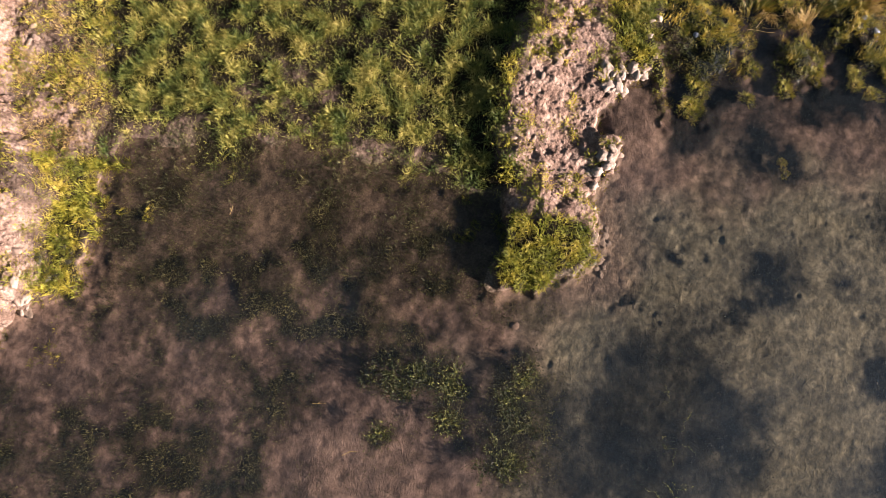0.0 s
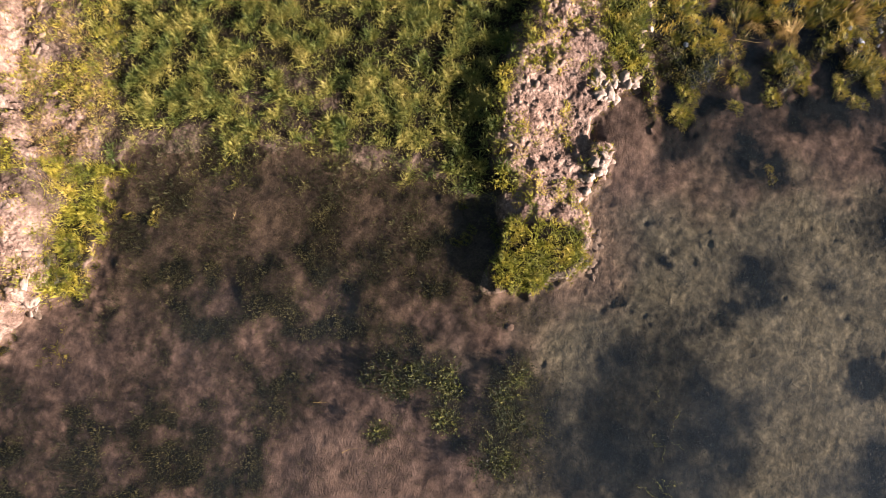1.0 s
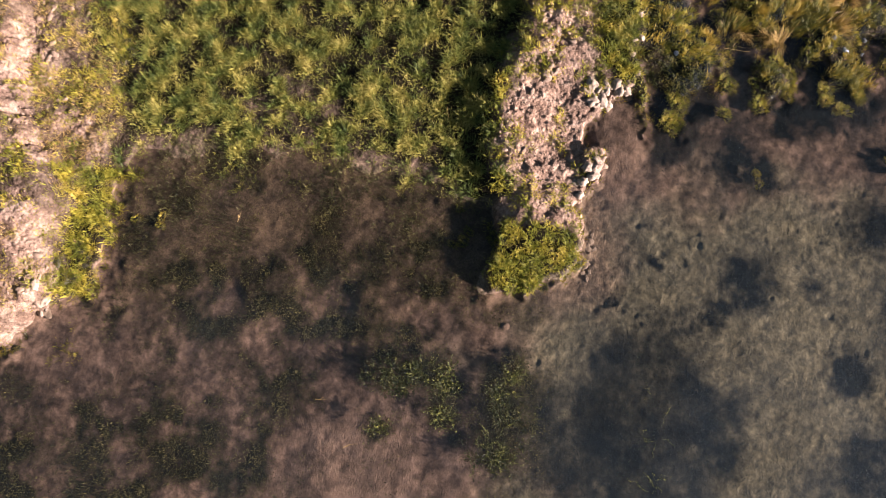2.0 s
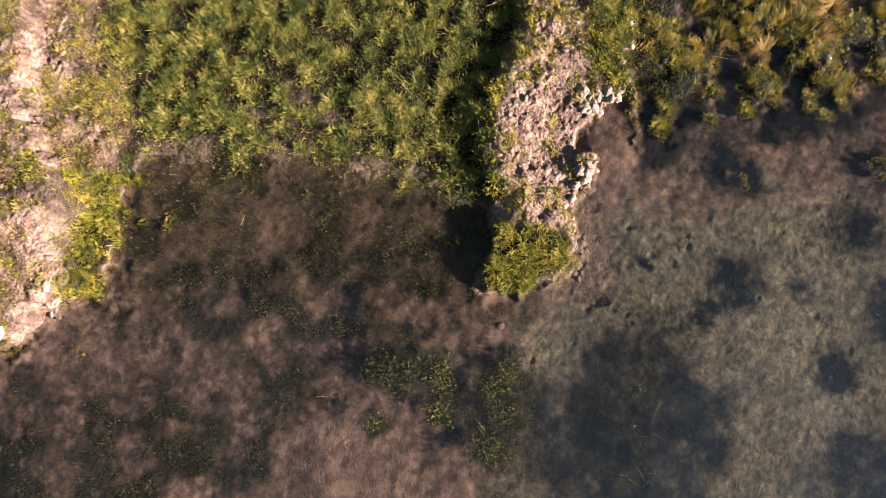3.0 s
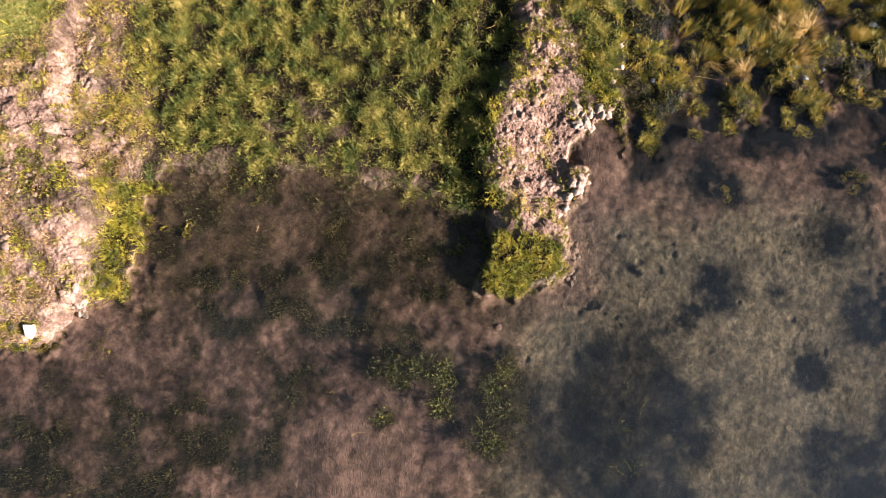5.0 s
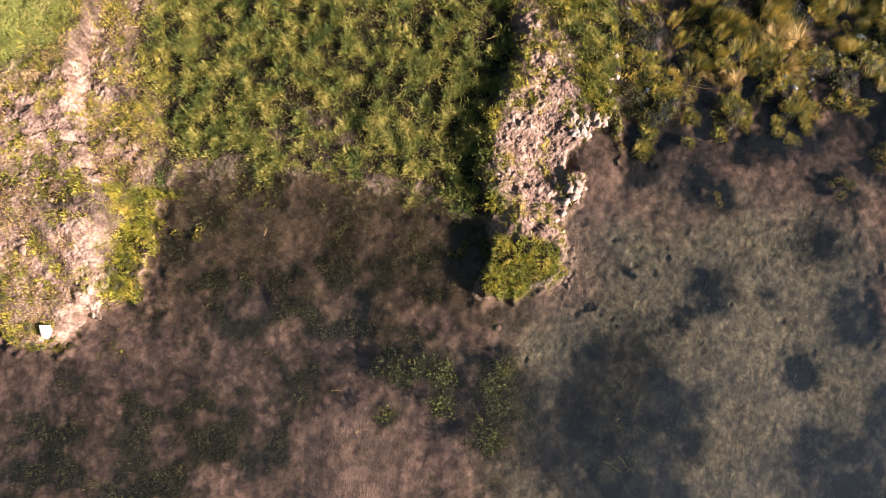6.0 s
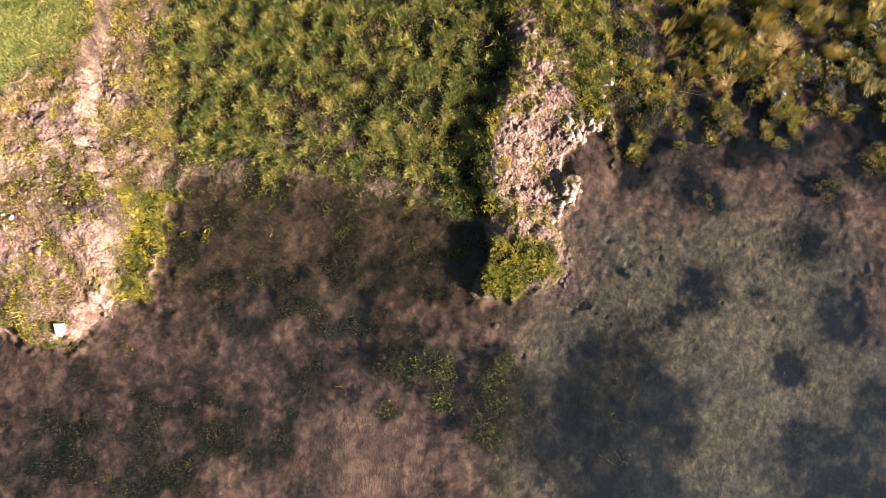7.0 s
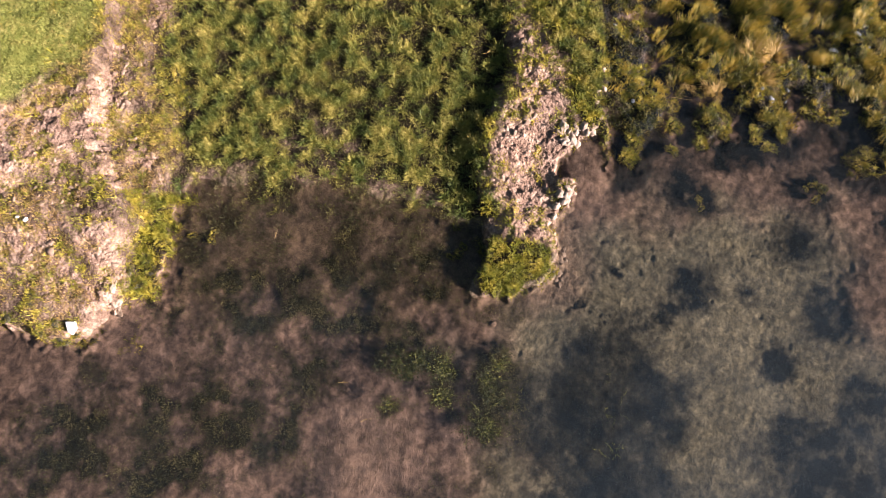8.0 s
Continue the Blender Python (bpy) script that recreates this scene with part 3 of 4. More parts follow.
# swards
PATCH = lambda x, y, s, seed: fbm(x, y, s, 3, seed)
tuft_field("meadow_grass", "dense tufty green meadow grass on damp soil", GREEN, (-5.6, 3.5, 2.3, 7.9), 420,
           lambda z, x, y, h: smooth(-0.8, 0.25, z["d"] - 0.9 * smooth(0.5, 1.0, x) + 0.6 * PATCH(x, y, 0.5, 111) * smooth(1.1, 0.6, x)) * (1 - z["bare"]) * (1 - 0.75 * z["west"]) * np.clip(0.62 + 1.0 * PATCH(x, y, 0.21, 112), 0.28, 1) * smooth(3.5, 3.2, x),
           (8, 13), (0.03, 0.085), (0.005, 0.009), (0.8, 0.35), 1, 0.05)
tuft_field("meadow_tufts", "taller leafy tufts in the meadow grass", GREEN, (-5.4, 3.5, 2.4, 7.9), 330,
           lambda z, x, y, h: smooth(-0.5, 0.4, z["d"] - 0.4 * smooth(0.5, 1.0, x) + 0.7 * PATCH(x, y, 0.5, 111) * smooth(1.1, 0.6, x)) * (1 - z["bare"]) * (1 - 0.8 * z["west"]) * smooth(-0.2, 0.4, PATCH(x, y, 0.21, 112)) * smooth(3.5, 3.2, x),
           (14, 22), (0.05, 0.16), (0.005, 0.010), (0.7, 0.35), 11, 0.035)
tuft_field("bank_grass", "sparse yellowish grass on the worn mud bank", LIME, (-9.8, -4.6, -0.3, 7.9), 260,
           lambda z, x, y, h: smooth(-0.1, 0.1, z["d"]) * (1 - z["lawn"]) * np.maximum(smooth(0.8, 0.2, z["bare"]) * (0.6 + 1.0 * PATCH(x, y, 0.5, 102)), 0.75 * smooth(-0.15, 0.35, PATCH(x, y, 0.25, 122))) * z["west"] + 0.5 * smooth(0.6, 0.3, z["bare"]) * smooth(-0.1, -0.4, z["crest"]) * smooth(-0.5, 0.0, z["foot"]) * (0.6 + 0.8 * PATCH(x, y, 0.3, 124)),
           (9, 15), (0.04, 0.10), (0.005, 0.009), (0.8, 0.35), 2)
tuft_field("shore_grass", "bright yellow-green grass at the bank foot", LIME, (-6.1, -4.5, 0.3, 2.7), 420,
           lambda z, x, y, h: smooth(-0.12, 0.05, z["d"]) * smooth(0.15, -0.1, z["crest"]) * (0.8 + 0.8 * PATCH(x, y, 0.4, 103)),
           (12, 18), (0.05, 0.13), (0.006, 0.010), (0.75, 0.35), 3)
tuft_field("dry_bank_grass", "short straw-coloured grass over the worn bank", STRAW, (-9.8, -4.8, 0.0, 7.9), 260,
           lambda z, x, y, h: smooth(0.0, 0.15, z["d"]) * z["west"] * (1 - 0.7 * z["lawn"]) * smooth(-0.4, 0.4, PATCH(x, y, 0.4, 140)),
           (7, 12), (0.03, 0.09), (0.004, 0.008), (0.85, 0.35), 13, 0.05)
tuft_field("pasture_grass", "rough open pasture round the pond", LIME, (-28.0, 28.0, -3.0, 28.0), 4,
           lambda z, x, y, h: smooth(0.15, 0.7, z["turf"]), (8, 14), (0.10, 0.26), (0.010, 0.020), (0.7, 0.35), 14, 0.14)
tuft_field("lawn_grass", "short grazed green lawn on the bank top", LAWN, (-9.8, -6.2, 2.5, 7.9), 900,
           lambda z, x, y, h: z["lawn"] * (0.85 + 0.5 * PATCH(x, y, 0.5, 104)),
           (6, 9), (0.03, 0.07), (0.004, 0.008), (0.7, 0.3), 4, 0.03)
tuft_field("drowned_grass", "short dark grass standing in shallow water", DROWNED, (-5.0, 1.2, -0.3, 3.4), 400,
           lambda z, x, y, h: z["marsh"] * (0.5 + 0.6 * PATCH(x, y, 0.5, 105)), (3, 6), (0.05, 0.12), (0.004, 0.007), (0.8, 0.35), 5, 0.05)
tuft_field("pond_moss", "dark mossy growth on the pond bed", DROWNED, (-9.0, 2.0, -3.4, 2.2), 620,
           lambda z, x, y, h: z["moss"], (3, 6), (0.025, 0.065), (0.005, 0.010), (0.95, 0.35), 6, 0.05)
tuft_field("emergent_weed", "fine green weed breaking the pond surface", SHOOT, (-1.4, 2.0, -2.4, 0.5), 850,
           lambda z, x, y, h: np.max([spot(x, y, a, b, c, e, 0.0, 0.4, 130) for a, b, c, e in WEED_SPOTS], axis=0) * (0.4 + 0.9 * PATCH(x, y, 0.2, 131)),
           (5, 9), (0.03, 0.09), (0.006, 0.011), (1.0, 0.35), 12, 0.05, floor=-0.012)
tuft_field("submerged_weed", "dark weed beds under the water", WEEDY, (1.5, 9.8, -3.4, 4.2), 420,
           lambda z, x, y, h: 0.6 * z["weed"] ** 2, (3, 6), (0.03, 0.08), (0.006, 0.012), (1.3, 0.2), 7, 0.07)
tuft_field("reed_grass", "long golden green marsh grass at the water's edge", REED, (3.2, 9.8, 3.2, 7.9), 330,
           lambda z, x, y, h: z["reeds"] * smooth(-0.07, 0.02, h) * smooth(-0.1, 0.5, PATCH(x, y, 0.3, 107)) * (0.55 + 0.45 * smooth(4.6, 5.6, x)), (9, 15), (0.05, 0.15), (0.005, 0.010), (0.8, 0.3), 8, 0.045, toward=0.9)
tuft_field("low_sedge", "short dark sedge over marsh mud painted dark with shade", SEDGE, (3.2, 9.8, 3.4, 7.9), 300,
           lambda z, x, y, h: z["reeds"] * smooth(-0.09, 0.0, h) * smooth(-0.5, 0.2, PATCH(x, y, 0.22, 109)), (7, 12), (0.03, 0.09), (0.005, 0.010), (0.85, 0.35), 15, 0.05)
tuft_field("spit_grass", "fresh green grass on the mud spit", LIME, (0.8, 3.7, 0.8, 7.9), 330,
           lambda z, x, y, h: z["spit"] * smooth(0.7, 0.25, z["bare"]) * np.clip(0.55 + 1.0 * PATCH(x, y, 0.26, 108), 0.05, 1) + 0.55 * z["tongue"] * smooth(0.1, 0.5, PATCH(x, y, 0.25, 123) + 0.25 * smooth(4.2, 5.0, y)), (10, 16), (0.04, 0.12), (0.006, 0.011), (0.75, 0.35), 9)

# ---------------------------------------------------------------- tussocks, each a thing of its own
LIME_TUFTS = [tuft_mesh("lime_tuft", LIME, 200 + k, 220, 0.16, (0.04, 0.14), (0.004, 0.009), (0.85, 0.35), STRAW) for k in range(4)]
REED_TUFTS = [tuft_mesh("reed_tuft", REED, 220 + k, 260, 0.24, (0.12, 0.36), (0.005, 0.009), (0.65, 0.3), STRAW, 0.7) for k in range(5)]
STRAW_TUFTS = [tuft_mesh("straw_tuft", STRAW, 240 + k, 150, 0.14, (0.16, 0.40), (0.005, 0.009), (0.65, 0.3), REED, 0.55) for k in range(3)]
RNG = np.random.default_rng(77)


def clump(name, kinds, cx, cy, rx, ry, count, size, label, group, z=None):
    for _ in range(count):
        a, r = RNG.uniform(0, 2 * math.pi), math.sqrt(RNG.random())
        x, y = cx + rx * r * math.cos(a), cy + ry * r * math.sin(a)
        place(name, kinds[RNG.integers(len(kinds))], x, y, RNG.normal(0, 0.4) if kinds is REED_TUFTS else RNG.uniform(0, 6.3), RNG.uniform(*size), label, "grass", group, 0.01, z)


SPIT = "leafy yellow-green grass tussock on the end of the mud spit"
clump("grass_tussock", LIME_TUFTS, 1.38, 1.15, 0.5, 0.28, 9, (0.5, 0.85), SPIT, "tussocks on the spit")
clump("grass_tussock", LIME_TUFTS, 1.98, 1.45, 0.34, 0.28, 6, (0.5, 0.85), SPIT, "tussocks on the spit")
clump("grass_tussock", LIME_TUFTS, 1.1, 1.8, 0.2, 0.35, 5, (0.5, 0.8), SPIT, "tussocks on the spit")
clump("grass_tussock", LIME_TUFTS, 2.45, 2.98, 0.07, 0.07, 2, (0.6, 0.8), "small green tussock on a mud lump beside the water", "tussocks on the spit")
clump("grass_tussock", LIME_TUFTS, -5.3, 1.35, 0.35, 0.55, 12, (0.7, 1.0), "bright yellow-green tussock at the foot of the bank", "tussocks at the bank foot")
clump("grass_tussock", LIME_TUFTS, -6.5, 0.1, 0.5, 0.16, 8, (0.6, 0.95), "yellow-green tussock on the low point of the bank", "tussocks at the bank foot")
clump("grass_tussock", LIME_TUFTS, -7.3, 0.5, 0.6, 0.3, 6, (0.6, 0.9), "yellow-green tussock on the low point of the bank", "tussocks at the bank foot")
clump("grass_tussock", LIME_TUFTS, -5.05, 4.9, 0.22, 0.4, 6, (0.8, 1.1), "golden tussock where the bank meets the meadow", "tussocks at the bank foot")
EDGE = "yellow-green marsh grass tussock standing in the water's edge"
for cx, cy, rx, ry, n in ((3.86, 3.62, 0.12, 0.22, 11), (3.98, 4.05, 0.16, 0.25, 12), (4.3, 4.4, 0.25, 0.12, 6), (3.83, 4.5, 0.2, 0.2, 5), (4.73, 3.8, 0.06, 0.1, 3), (4.85, 4.3, 0.15, 0.15, 5), (5.3, 3.98, 0.07, 0.18, 5),
                          (5.35, 4.45, 0.2, 0.15, 5), (5.82, 4.2, 0.08, 0.2, 6), (6.39, 4.25, 0.09, 0.22, 7), (6.89, 4.2, 0.09, 0.25, 7), (6.62, 3.87, 0.1, 0.08, 3), (6.75, 4.65, 0.3, 0.15, 4), (7.7, 4.7, 0.3, 0.15, 5), (8.1, 4.55, 0.25, 0.15, 5)):
    clump("marsh_tussock", LIME_TUFTS, cx, cy, rx, ry, n, (0.5, 0.8), EDGE, "tussocks along the marsh edge", -0.02)
LONG = "tall golden green marsh grass tussock"
clump("marsh_tussock", REED_TUFTS, 6.4, 6.4, 1.3, 0.8, 26, (0.65, 1.05), LONG, "tall marsh tussocks")
clump("marsh_tussock", REED_TUFTS, 5.0, 6.1, 0.8, 0.9, 10, (0.5, 0.85), LONG, "tall marsh tussocks")
clump("marsh_tussock", REED_TUFTS, 5.5, 5.4, 0.7, 0.4, 8, (0.45, 0.7), LONG, "tall marsh tussocks")
clump("marsh_tussock", REED_TUFTS, 8.3, 6.9, 1.0, 0.6, 16, (0.7, 1.1), LONG, "tall marsh tussocks")
clump("marsh_tussock", LIME_TUFTS, 6.2, 5.2, 2.6, 0.75, 46, (0.6, 1.0), "low leafy golden green marsh tussock", "low marsh tussocks")
clump("marsh_tussock", LIME_TUFTS, 4.05, 5.8, 0.5, 1.4, 20, (0.45, 0.8), "low leafy golden green marsh tussock", "low marsh tussocks")
clump("marsh_tussock", LIME_TUFTS, 8.6, 6.0, 1.0, 0.8, 22, (0.6, 0.95), "low leafy golden green marsh tussock", "low marsh tussocks")
clump("marsh_tussock", REED_TUFTS, 8.6, 5.6, 1.0, 0.7, 14, (0.5, 0.9), LONG, "tall marsh tussocks")
clump("marsh_tussock", STRAW_TUFTS, 6.75, 5.7, 0.4, 0.4, 6, (0.8, 1.15), "bleached straw-coloured marsh grass tussock", "tall marsh tussocks")
clump("marsh_tussock", STRAW_TUFTS, 5.6, 5.2, 0.5, 0.2, 4, (0.6, 0.9), "bleached straw-coloured marsh grass tussock", "tall marsh tussocks")
clump("marsh_tussock", REED_TUFTS, 7.0, 7.8, 2.4, 0.7, 22, (0.7, 1.1), LONG, "tall marsh tussocks")
clump("marsh_tussock", LIME_TUFTS, 8.7, 3.6, 0.55, 0.3, 17, (0.7, 1.1), "green tussock on a low islet", "tussocks on the islet")
clump("water_grass", LIME_TUFTS, 7.5, 3.02, 0.22, 0.25, 7, (0.35, 0.6), "thin green shoots rising from the water", "shoots in the water", -0.05)
clump("water_grass", LIME_TUFTS, 5.2, 2.72, 0.08, 0.2, 4, (0.3, 0.5), "thin green shoots rising from the water", "shoots in the water", -0.05)
clump("water_grass", LIME_TUFTS, -4.35, 1.9, 0.25, 0.12, 3, (0.35, 0.5), "green tuft standing in shallow water", "shoots in the water", -0.01)
clump("water_grass", LIME_TUFTS, 0.45, 1.75, 0.14, 0.45, 6, (0.35, 0.55), "green tuft standing in shallow water", "shoots in the water", -0.02)


# ---------------------------------------------------------------- floating weed
def leaf_mesh(name, mat, seed, stems, reach, size):
    """Sprawling weed: bent stems from one root with small pointed leaves along them, on and just over the water."""
    rng = np.random.default_rng(seed)
    verts, faces = [Vector((0, 0, 0.004))], []
    for _ in range(stems):
        a, here, last = rng.uniform(0, 6.283), Vector((0, 0, 0.004)), 0
        for step in range(rng.integers(4, 8)):
            a += rng.normal(0, 0.5)
            here = here + Vector((math.cos(a), math.sin(a), 0)) * reach * rng.uniform(0.12, 0.24)
            here.z = rng.uniform(0.003, 0.022)
            k = len(verts)
            verts += [here.copy(), here + Vector((-math.sin(a), math.cos(a), 0.3)) * 0.004]
            faces.append((last, k, k + 1))
            last = k
            for _ in range(rng.integers(1, 3)):
                ln, w = rng.uniform(*size), rng.uniform(0.28, 0.45)
                m = Euler((rng.normal(0, 0.4), rng.uniform(-0.9, 0.1), a + rng.normal(0, 0.9))).to_matrix()
                j = len(verts)
                for u, v, q in ((0.4, w * 0.5, 0.04), (0.4, -w * 0.5, 0.04), (0.45, 0, -0.03), (1, 0, -0.06)):
                    verts.append(here + m @ Vector((u * ln, v * ln, q * ln)))
                faces += [(k, j + 2, j), (k, j + 1, j + 2), (j, j + 2, j + 3), (j + 2, j + 1, j + 3)]
    me = bpy.data.meshes.new(name)
    me.from_pydata(verts, [], faces)
    me.materials.append(mat)
    return me


RAFTS = [leaf_mesh("weed_raft", LEAFY, 300 + k, 9, 0.26, (0.025, 0.07)) for k in range(5)]
THIN = [leaf_mesh("weed_raft", LEAFY, 320 + k, 3, 0.3, (0.02, 0.055)) for k in range(4)]
RAFT = "sprawling yellow-green water weed floating on the pond"
for cx, cy, rx, ry, n, kinds, size in ((0.22, -0.45, 0.1, 0.2, 4, RAFTS, (0.5, 0.8)), (0.16, -0.9, 0.12, 0.16, 4, RAFTS, (0.5, 0.8)),
                                       (-0.35, -0.38, 0.45, 0.22, 5, THIN, (0.5, 0.9)), (1.27, -0.28, 0.08, 0.22, 4, RAFTS, (0.4, 0.7)),
                                       (1.1, -0.85, 0.25, 0.35, 7, THIN, (0.6, 0.9)), (0.95, -1.5, 0.28, 0.25, 7, THIN, (0.6, 0.9)),
                                       (1.12, -1.5, 0.15, 0.2, 3, RAFTS, (0.4, 0.6)), (-0.82, -1.18, 0.14, 0.1, 3, RAFTS, (0.4, 0.7)),
                                       (3.1, -1.2, 0.5, 0.6, 5, THIN, (0.4, 0.6)), (2.9, -2.0, 0.5, 0.4, 4, THIN, (0.4, 0.7)), (1.62, -0.92, 0.1, 0.1, 1, THIN, (0.5, 0.6))):
    clump("floating_weed", kinds, cx, cy, rx, ry, n, size, RAFT, "floating weed", 0.004)
for ob in [o for o in scene.objects if o.name.startswith("floating_weed")]:
    ob["category"] = "water plant"


# ---------------------------------------------------------------- stones and clods
def lump_mesh(name, mat, seed, squash=(1.0, 0.8, 0.55), rough=0.3, level=2):
    bm = bmesh.new()
    bmesh.ops.create_icosphere(bm, subdivisions=level, radius=1.0)
    off = Vector((seed * 3.7, seed * 1.3, seed * 2.1))
    for v in bm.verts:
        n1 = noise.noise(v.co * 1.1 + off)
        n2 = noise.noise(v.co * 2.6 + off * 2)
        n3 = noise.noise(v.co * 6.0 + off * 3)
        v.co *= 1 + rough * n1 + rough * 0.5 * n2 + rough * 0.3 * n3
        v.co = Vector((v.co.x * squash[0], v.co.y * squash[1], v.co.z * squash[2]))
    me = bpy.data.meshes.new(name)
    bm.to_mesh(me)
    bm.free()
    me.polygons.foreach_set("use_smooth", np.ones(len(me.polygons), bool))
    me.materials.append(mat)
    return me


CLODS = [lump_mesh("mud_clod", CLOD, k + 1, (1.0, RNG.uniform(0.5, 0.9), 0.42), 0.75) for k in range(6)]
for cx, cy, rx, ry, n in ((2.9, 4.12, 0.4, 0.2, 16), (2.6, 2.9, 0.12, 0.25, 10), (1.5, 4.3, 0.5, 0.4, 26), (1.1, 3.1, 0.2, 0.6, 20), (2.35, 1.65, 0.12, 0.3, 9),
                          (2.0, 5.2, 0.3, 0.6, 14), (-6.6, 2.2, 0.9, 0.8, 34), (-6.2, 4.4, 0.5, 1.2, 30), (-5.9, 5.8, 0.4, 0.8, 14), (-5.8, 0.95, 0.15, 0.4, 10)):
    for _ in range(n):
        a, r = RNG.uniform(0, 6.283), math.sqrt(RNG.random())
        size = RNG.uniform(0.018, 0.055) if RNG.random() < 0.8 else RNG.uniform(0.055, 0.09)
        place("mud_clod", CLODS[RNG.integers(6)], cx + rx * r * math.cos(a), cy + ry * r * math.sin(a), RNG.uniform(0, 6.3), size,
              "pale dried mud clod kicked up on the bank", "mud clod", "mud clods", size * 0.12)


CHUNKS = [lump_mesh("bank_chunk", CHUNK, 40 + k, (1.0, RNG.uniform(0.55, 0.8), 0.5), 0.6, 3) for k in range(4)]
for cx, cy, rx, ry, n, most in ((2.62, 4.05, 0.22, 0.2, 16, 0.15), (3.05, 4.12, 0.28, 0.08, 9, 0.12), (2.52, 2.87, 0.12, 0.2, 8, 0.1), (2.26, 2.5, 0.1, 0.14, 5, 0.09), (2.48, 1.65, 0.08, 0.2, 5, 0.1),
                                (2.4, 1.22, 0.07, 0.2, 8, 0.09), (3.3, 4.9, 0.14, 0.55, 6, 0.07), (-5.8, 0.7, 0.12, 0.25, 5, 0.11)):
    for _ in range(n):
        a, r = RNG.uniform(0, 6.283), math.sqrt(RNG.random())
        size = RNG.uniform(0.045, most)
        place("bank_chunk", CHUNKS[RNG.integers(4)], cx + rx * r * math.cos(a), cy + ry * r * math.sin(a), RNG.uniform(0, 6.3), size,
              "cream chunk of dried mud crumbled from the bank edge", "mud chunk", "bank chunks", size * 0.1)


def crumb_field(name, label, mat, box, per_m2, seed):
    """Crumbs of trodden mud, each a small uneven eight-sided lump, strewn over the bare ground."""
    rng = np.random.default_rng(seed)
    x0, x1, y0, y1 = box
    n = int((x1 - x0) * (y1 - y0) * per_m2)
    x, y = rng.uniform(x0, x1, n), rng.uniform(y0, y1, n)
    keep = rng.random(n) < smooth(0.3, 0.9, grid_at(ZONE["bare"], x, y)) * smooth(0.01, 0.05, grid_at(HEIGHT, x, y)) * (0.45 + 0.9 * PATCH(x, y, 0.35, 150))
    x, y = x[keep], y[keep]
    n = len(x)
    z = grid_at(HEIGHT, x, y)
    size = 0.007 + 0.022 * rng.random(n) ** 2.5
    unit = np.array([(1, 0, 0), (-1, 0, 0), (0, 1, 0), (0, -1, 0), (0, 0, 1), (0, 0, -1)], float)
    co = unit[None] * size[:, None, None] * rng.uniform(0.55, 1.3, (n, 6, 1))
    a = rng.uniform(0, 6.283, n)
    c, s_ = np.cos(a)[:, None], np.sin(a)[:, None]
    px, py, pz = co[..., 0] * c - co[..., 1] * s_ + 0.4 * co[..., 2], co[..., 0] * s_ + co[..., 1] * c, co[..., 2] * 0.7
    co = np.stack([px + x[:, None], py + y[:, None], pz + (z + size * 0.25)[:, None]], -1)
    tri = np.array([0, 2, 4, 2, 1, 4, 1, 3, 4, 3, 0, 4, 2, 0, 5, 1, 2, 5, 3, 1, 5, 0, 3, 5])
    idx = (np.arange(n)[:, None] * 6 + tri[None]).ravel()
    me = bpy.data.meshes.new(name)
    me.vertices.add(n * 6), me.loops.add(n * 24), me.polygons.add(n * 8)
    me.vertices.foreach_set("co", co.ravel().astype(np.float32))
    me.loops.foreach_set("vertex_index", idx.astype(np.int32))
    me.polygons.foreach_set("loop_start", np.arange(0, n * 24, 3, dtype=np.int32))
    me.update(calc_edges=True)
    me.materials.append(mat)
    return tagged(new(name, me), label, "mud", kind="stuff")


crumb_field("bank_crumbs", "crumbled dry mud strewn over the worn bank", CLOD, (-9.6, -4.8, -0.2, 7.5), 380, 51)
crumb_field("spit_crumbs", "crumbled mud strewn over the trodden spit", CLOD, (0.8, 3.5, 1.2, 7.5), 260, 52)


def wedge_stone():
    """A pale split stone with a flat face."""
    bm = bmesh.new()
    base = [(-0.10, 0.13), (0.13, 0.11), (0.10, -0.03), (0.03, -0.17), (-0.04, -0.14)]
    low = [bm.verts.new((x * 1.08, y * 1.08, -0.03)) for x, y in base]
    top = [bm.verts.new((x * 0.9, y * 0.9, 0.09 + 0.25 * (y + 0.17) * 0.3)) for x, y in base]
    bm.faces.new(top), bm.faces.new(low[::-1])
    for k in range(5):
        bm.faces.new((low[k], low[(k + 1) % 5], top[(k + 1) % 5], top[k]))
    bmesh.ops.bevel(bm, geom=list(bm.edges), offset=0.012, segments=2, profile=0.6, affect="EDGES")
    bmesh.ops.subdivide_edges(bm, edges=list(bm.edges), cuts=1)
    for v in bm.verts:
        v.co += Vector((1, 1, 1)) * 0.006 * noise.noise(v.co * 18)
    bmesh.ops.recalc_face_normals(bm, faces=list(bm.faces))
    me = bpy.data.meshes.new("white_stone")
    bm.to_mesh(me)
    bm.free()
    me.materials.append(PALE)
    return me


place("white_stone", wedge_stone(), -6.36, 0.18, 0.1, 0.78, "white wedge-shaped stone lying in bank grass", "stone", "")
PEBBLES = [lump_mesh("pebble", PALE if k < 2 else CLOD, 20 + k, (1.0, 0.75, 0.6), 0.2) for k in range(4)]
for x, y, size, kind in ((-7.06, 1.98, 0.05, 0), (-7.2, 2.02, 0.035, 1), (1.12, 0.34, 0.09, 2)):
    place("pebble", PEBBLES[kind], x, y, x * 3, size, "small rounded pale pebble on mud" if kind < 2 else "rounded stone on the pond bed under water", "stone", "pebbles", 0.0 if kind < 2 else 0.03)

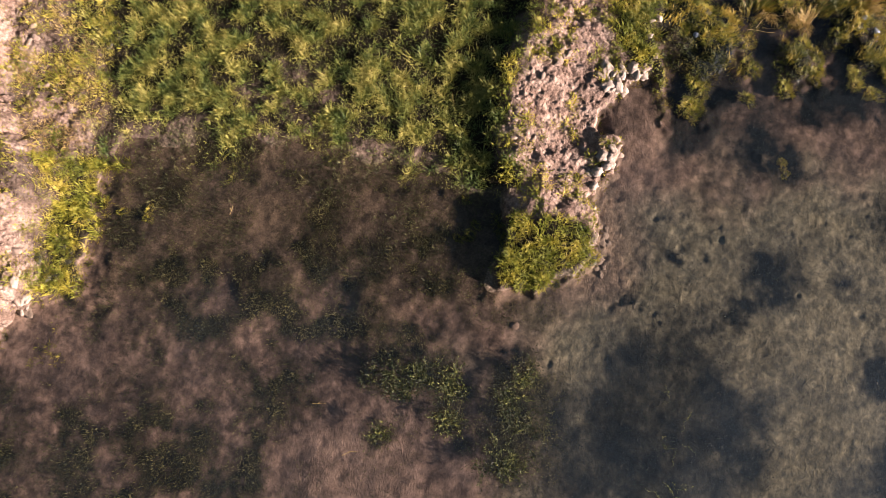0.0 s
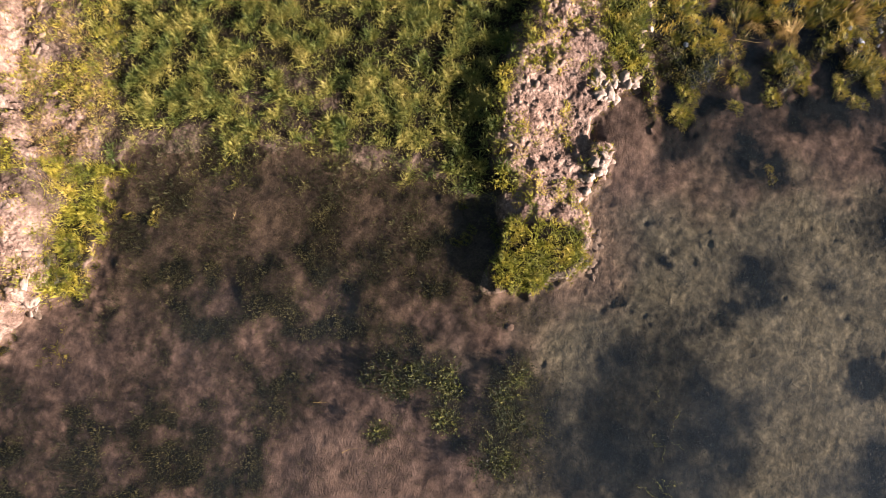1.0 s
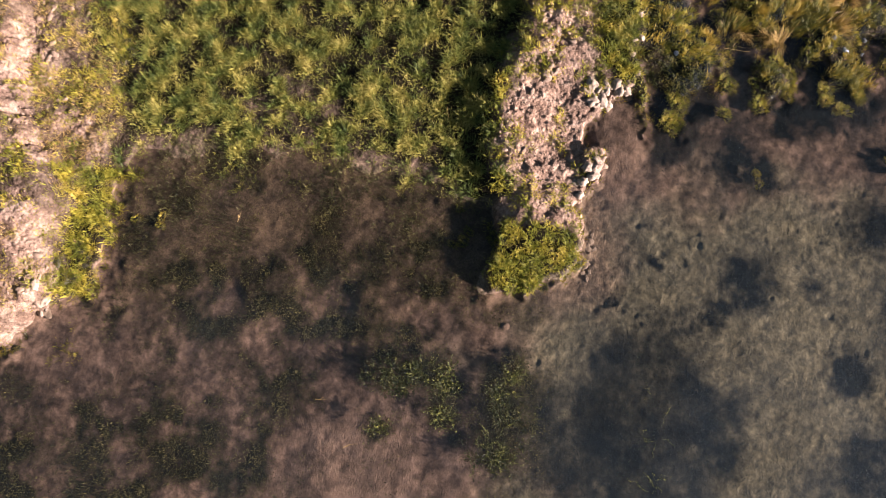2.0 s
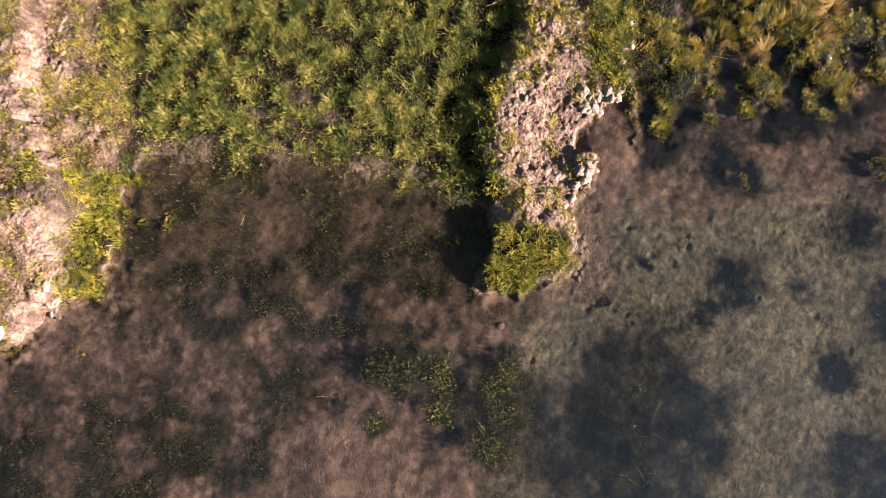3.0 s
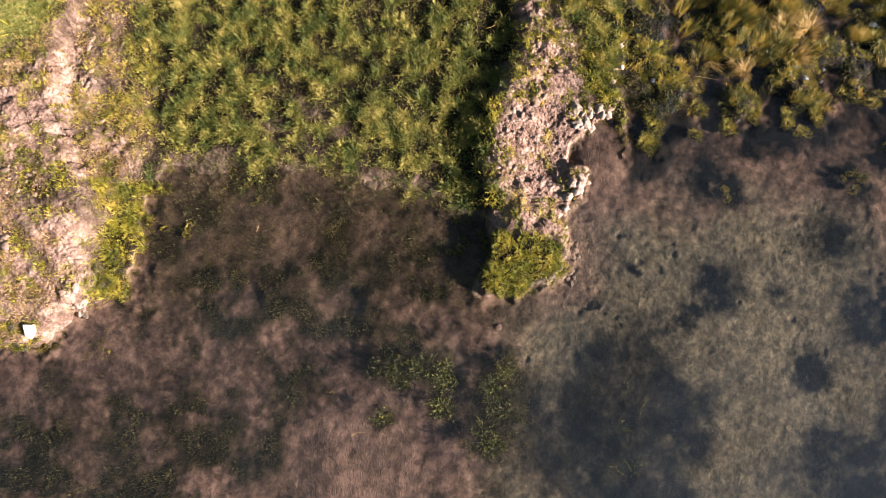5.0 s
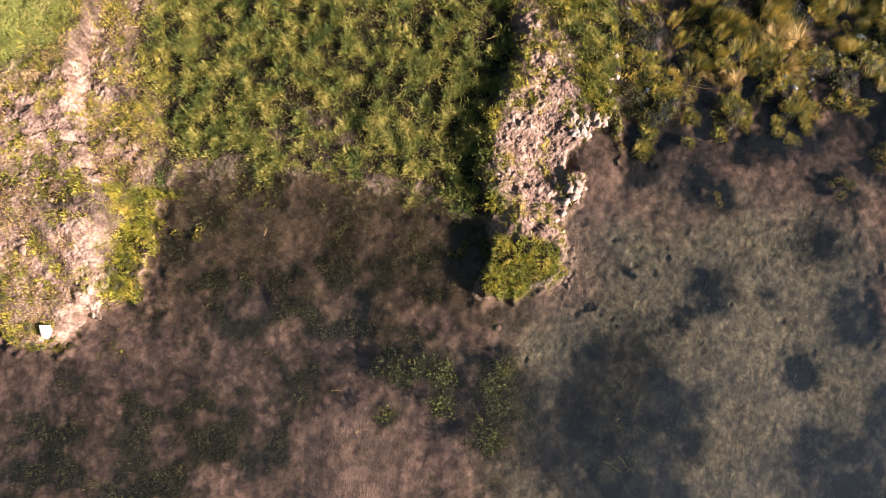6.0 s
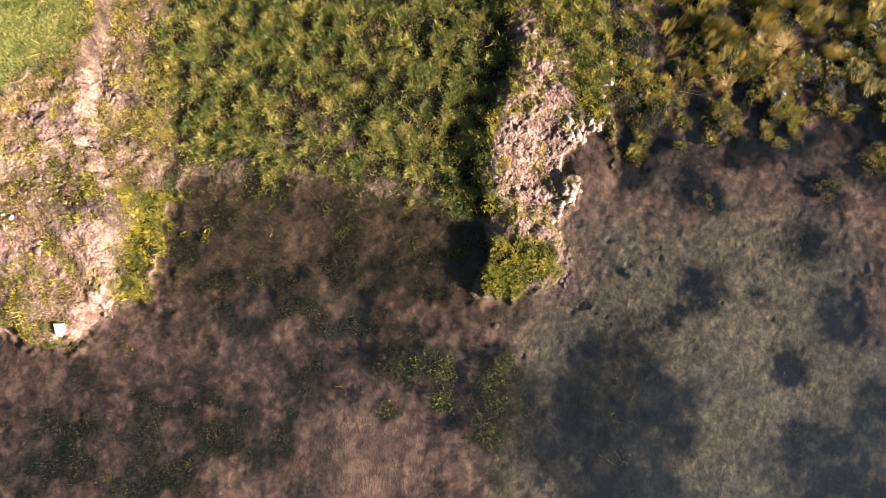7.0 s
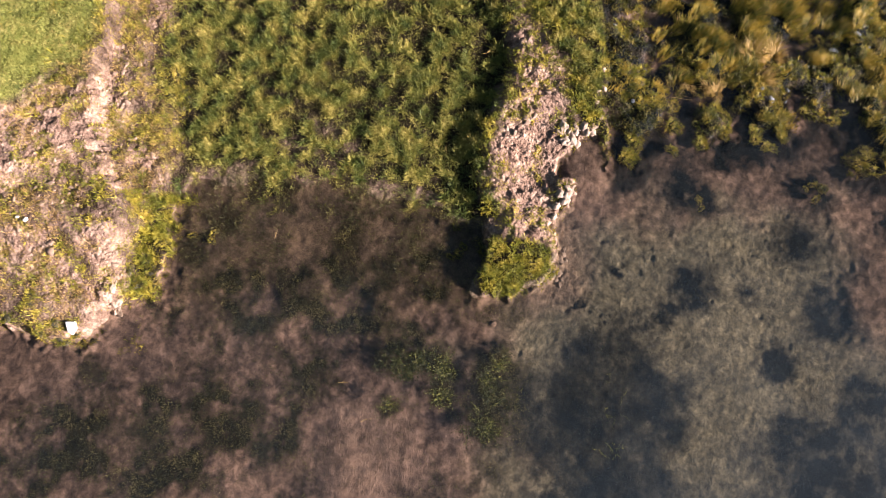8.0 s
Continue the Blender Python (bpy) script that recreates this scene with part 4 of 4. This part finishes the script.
# Stones stand in for pale blue glints; the sky's blue is in their colour.
SKY_STONES = [lump_mesh("blue_glint_stone", SKY_STONE, 60 + k, (1.0, 0.7, 0.3), 0.5) for k in range(3)]
for k, (x, y) in enumerate(((8.18, 6.02), (8.26, 5.98), (7.79, 5.95), (6.78, 4.9), (7.1, 4.87), (7.15, 5.12), (7.02, 5.55), (3.69, 6.48), (3.97, 4.8), (8.69, 6.33), (8.88, 6.04), (6.6, 5.1))):
    place("blue_glint_stone", SKY_STONES[k % 3], x, y, k * 1.7, (0.08, 0.045, 0.06)[k % 3], "flat stone tinted sky blue, standing in for glints between marsh tussocks", "stone", "stones in the marsh", 0.0)


def twig_mesh(name, seed, length, forks):
    """A thin dry stem with side shoots, square in section and tapering."""
    rng = np.random.default_rng(seed)
    bm = bmesh.new()

    def shoot(start, way, ln, thick):
        here, ring = start, None
        for step in range(5):
            w = thick * (1 - 0.17 * step)
            side = Vector((-way.y, way.x, 0)).normalized()
            now = [bm.verts.new(here + side * a * w + Vector((0, 0, b * w))) for a, b in ((-1, 0), (0, 1), (1, 0), (0, -1))]
            if ring:
                for k in range(4):
                    bm.faces.new((ring[k], ring[(k + 1) % 4], now[(k + 1) % 4], now[k]))
            ring = now
            way = (way + Vector((rng.normal(0, 0.14), rng.normal(0, 0.14), rng.normal(0, 0.05)))).normalized()
            here = here + way * ln / 4
        return here

    shoot(Vector((0, 0, 0.01)), Vector((1, 0, 0.08)), length, 0.004)
    for k in range(forks):
        shoot(Vector((length * (0.35 + 0.2 * k), 0, 0.02)), Vector((1, (-1) ** k * 0.8, 0.25)).normalized(), length * 0.4, 0.003)
    me = bpy.data.meshes.new(name)
    bm.to_mesh(me)
    bm.free()
    me.materials.append(STRAW)
    return me


for k, (x, y, turn, length, forks, z) in enumerate(((0.95, 5.75, 0.3, 0.28, 3, None), (-1.68, -0.74, -0.1, 0.2, 1, 0.0), (-1.25, -1.42, 0.5, 0.24, 0, 0.0), (4.7, 4.85, 0.1, 0.42, 2, 0.12),
                                                    (-3.0, 1.9, 1.2, 0.16, 1, 0.0), (0.25, 3.6, 2.0, 0.18, 2, None), (6.4, 5.3, 0.8, 0.35, 3, 0.2))):
    ob = place("dry_twig", twig_mesh("dry_twig", 500 + k, length, forks), x, y, turn, 1.0,
               "thin bleached grass stem lying on the " + ("pond surface" if z == 0.0 else "grass"), "twig", "dry stems", -0.04 if z is None else 0.0, z)
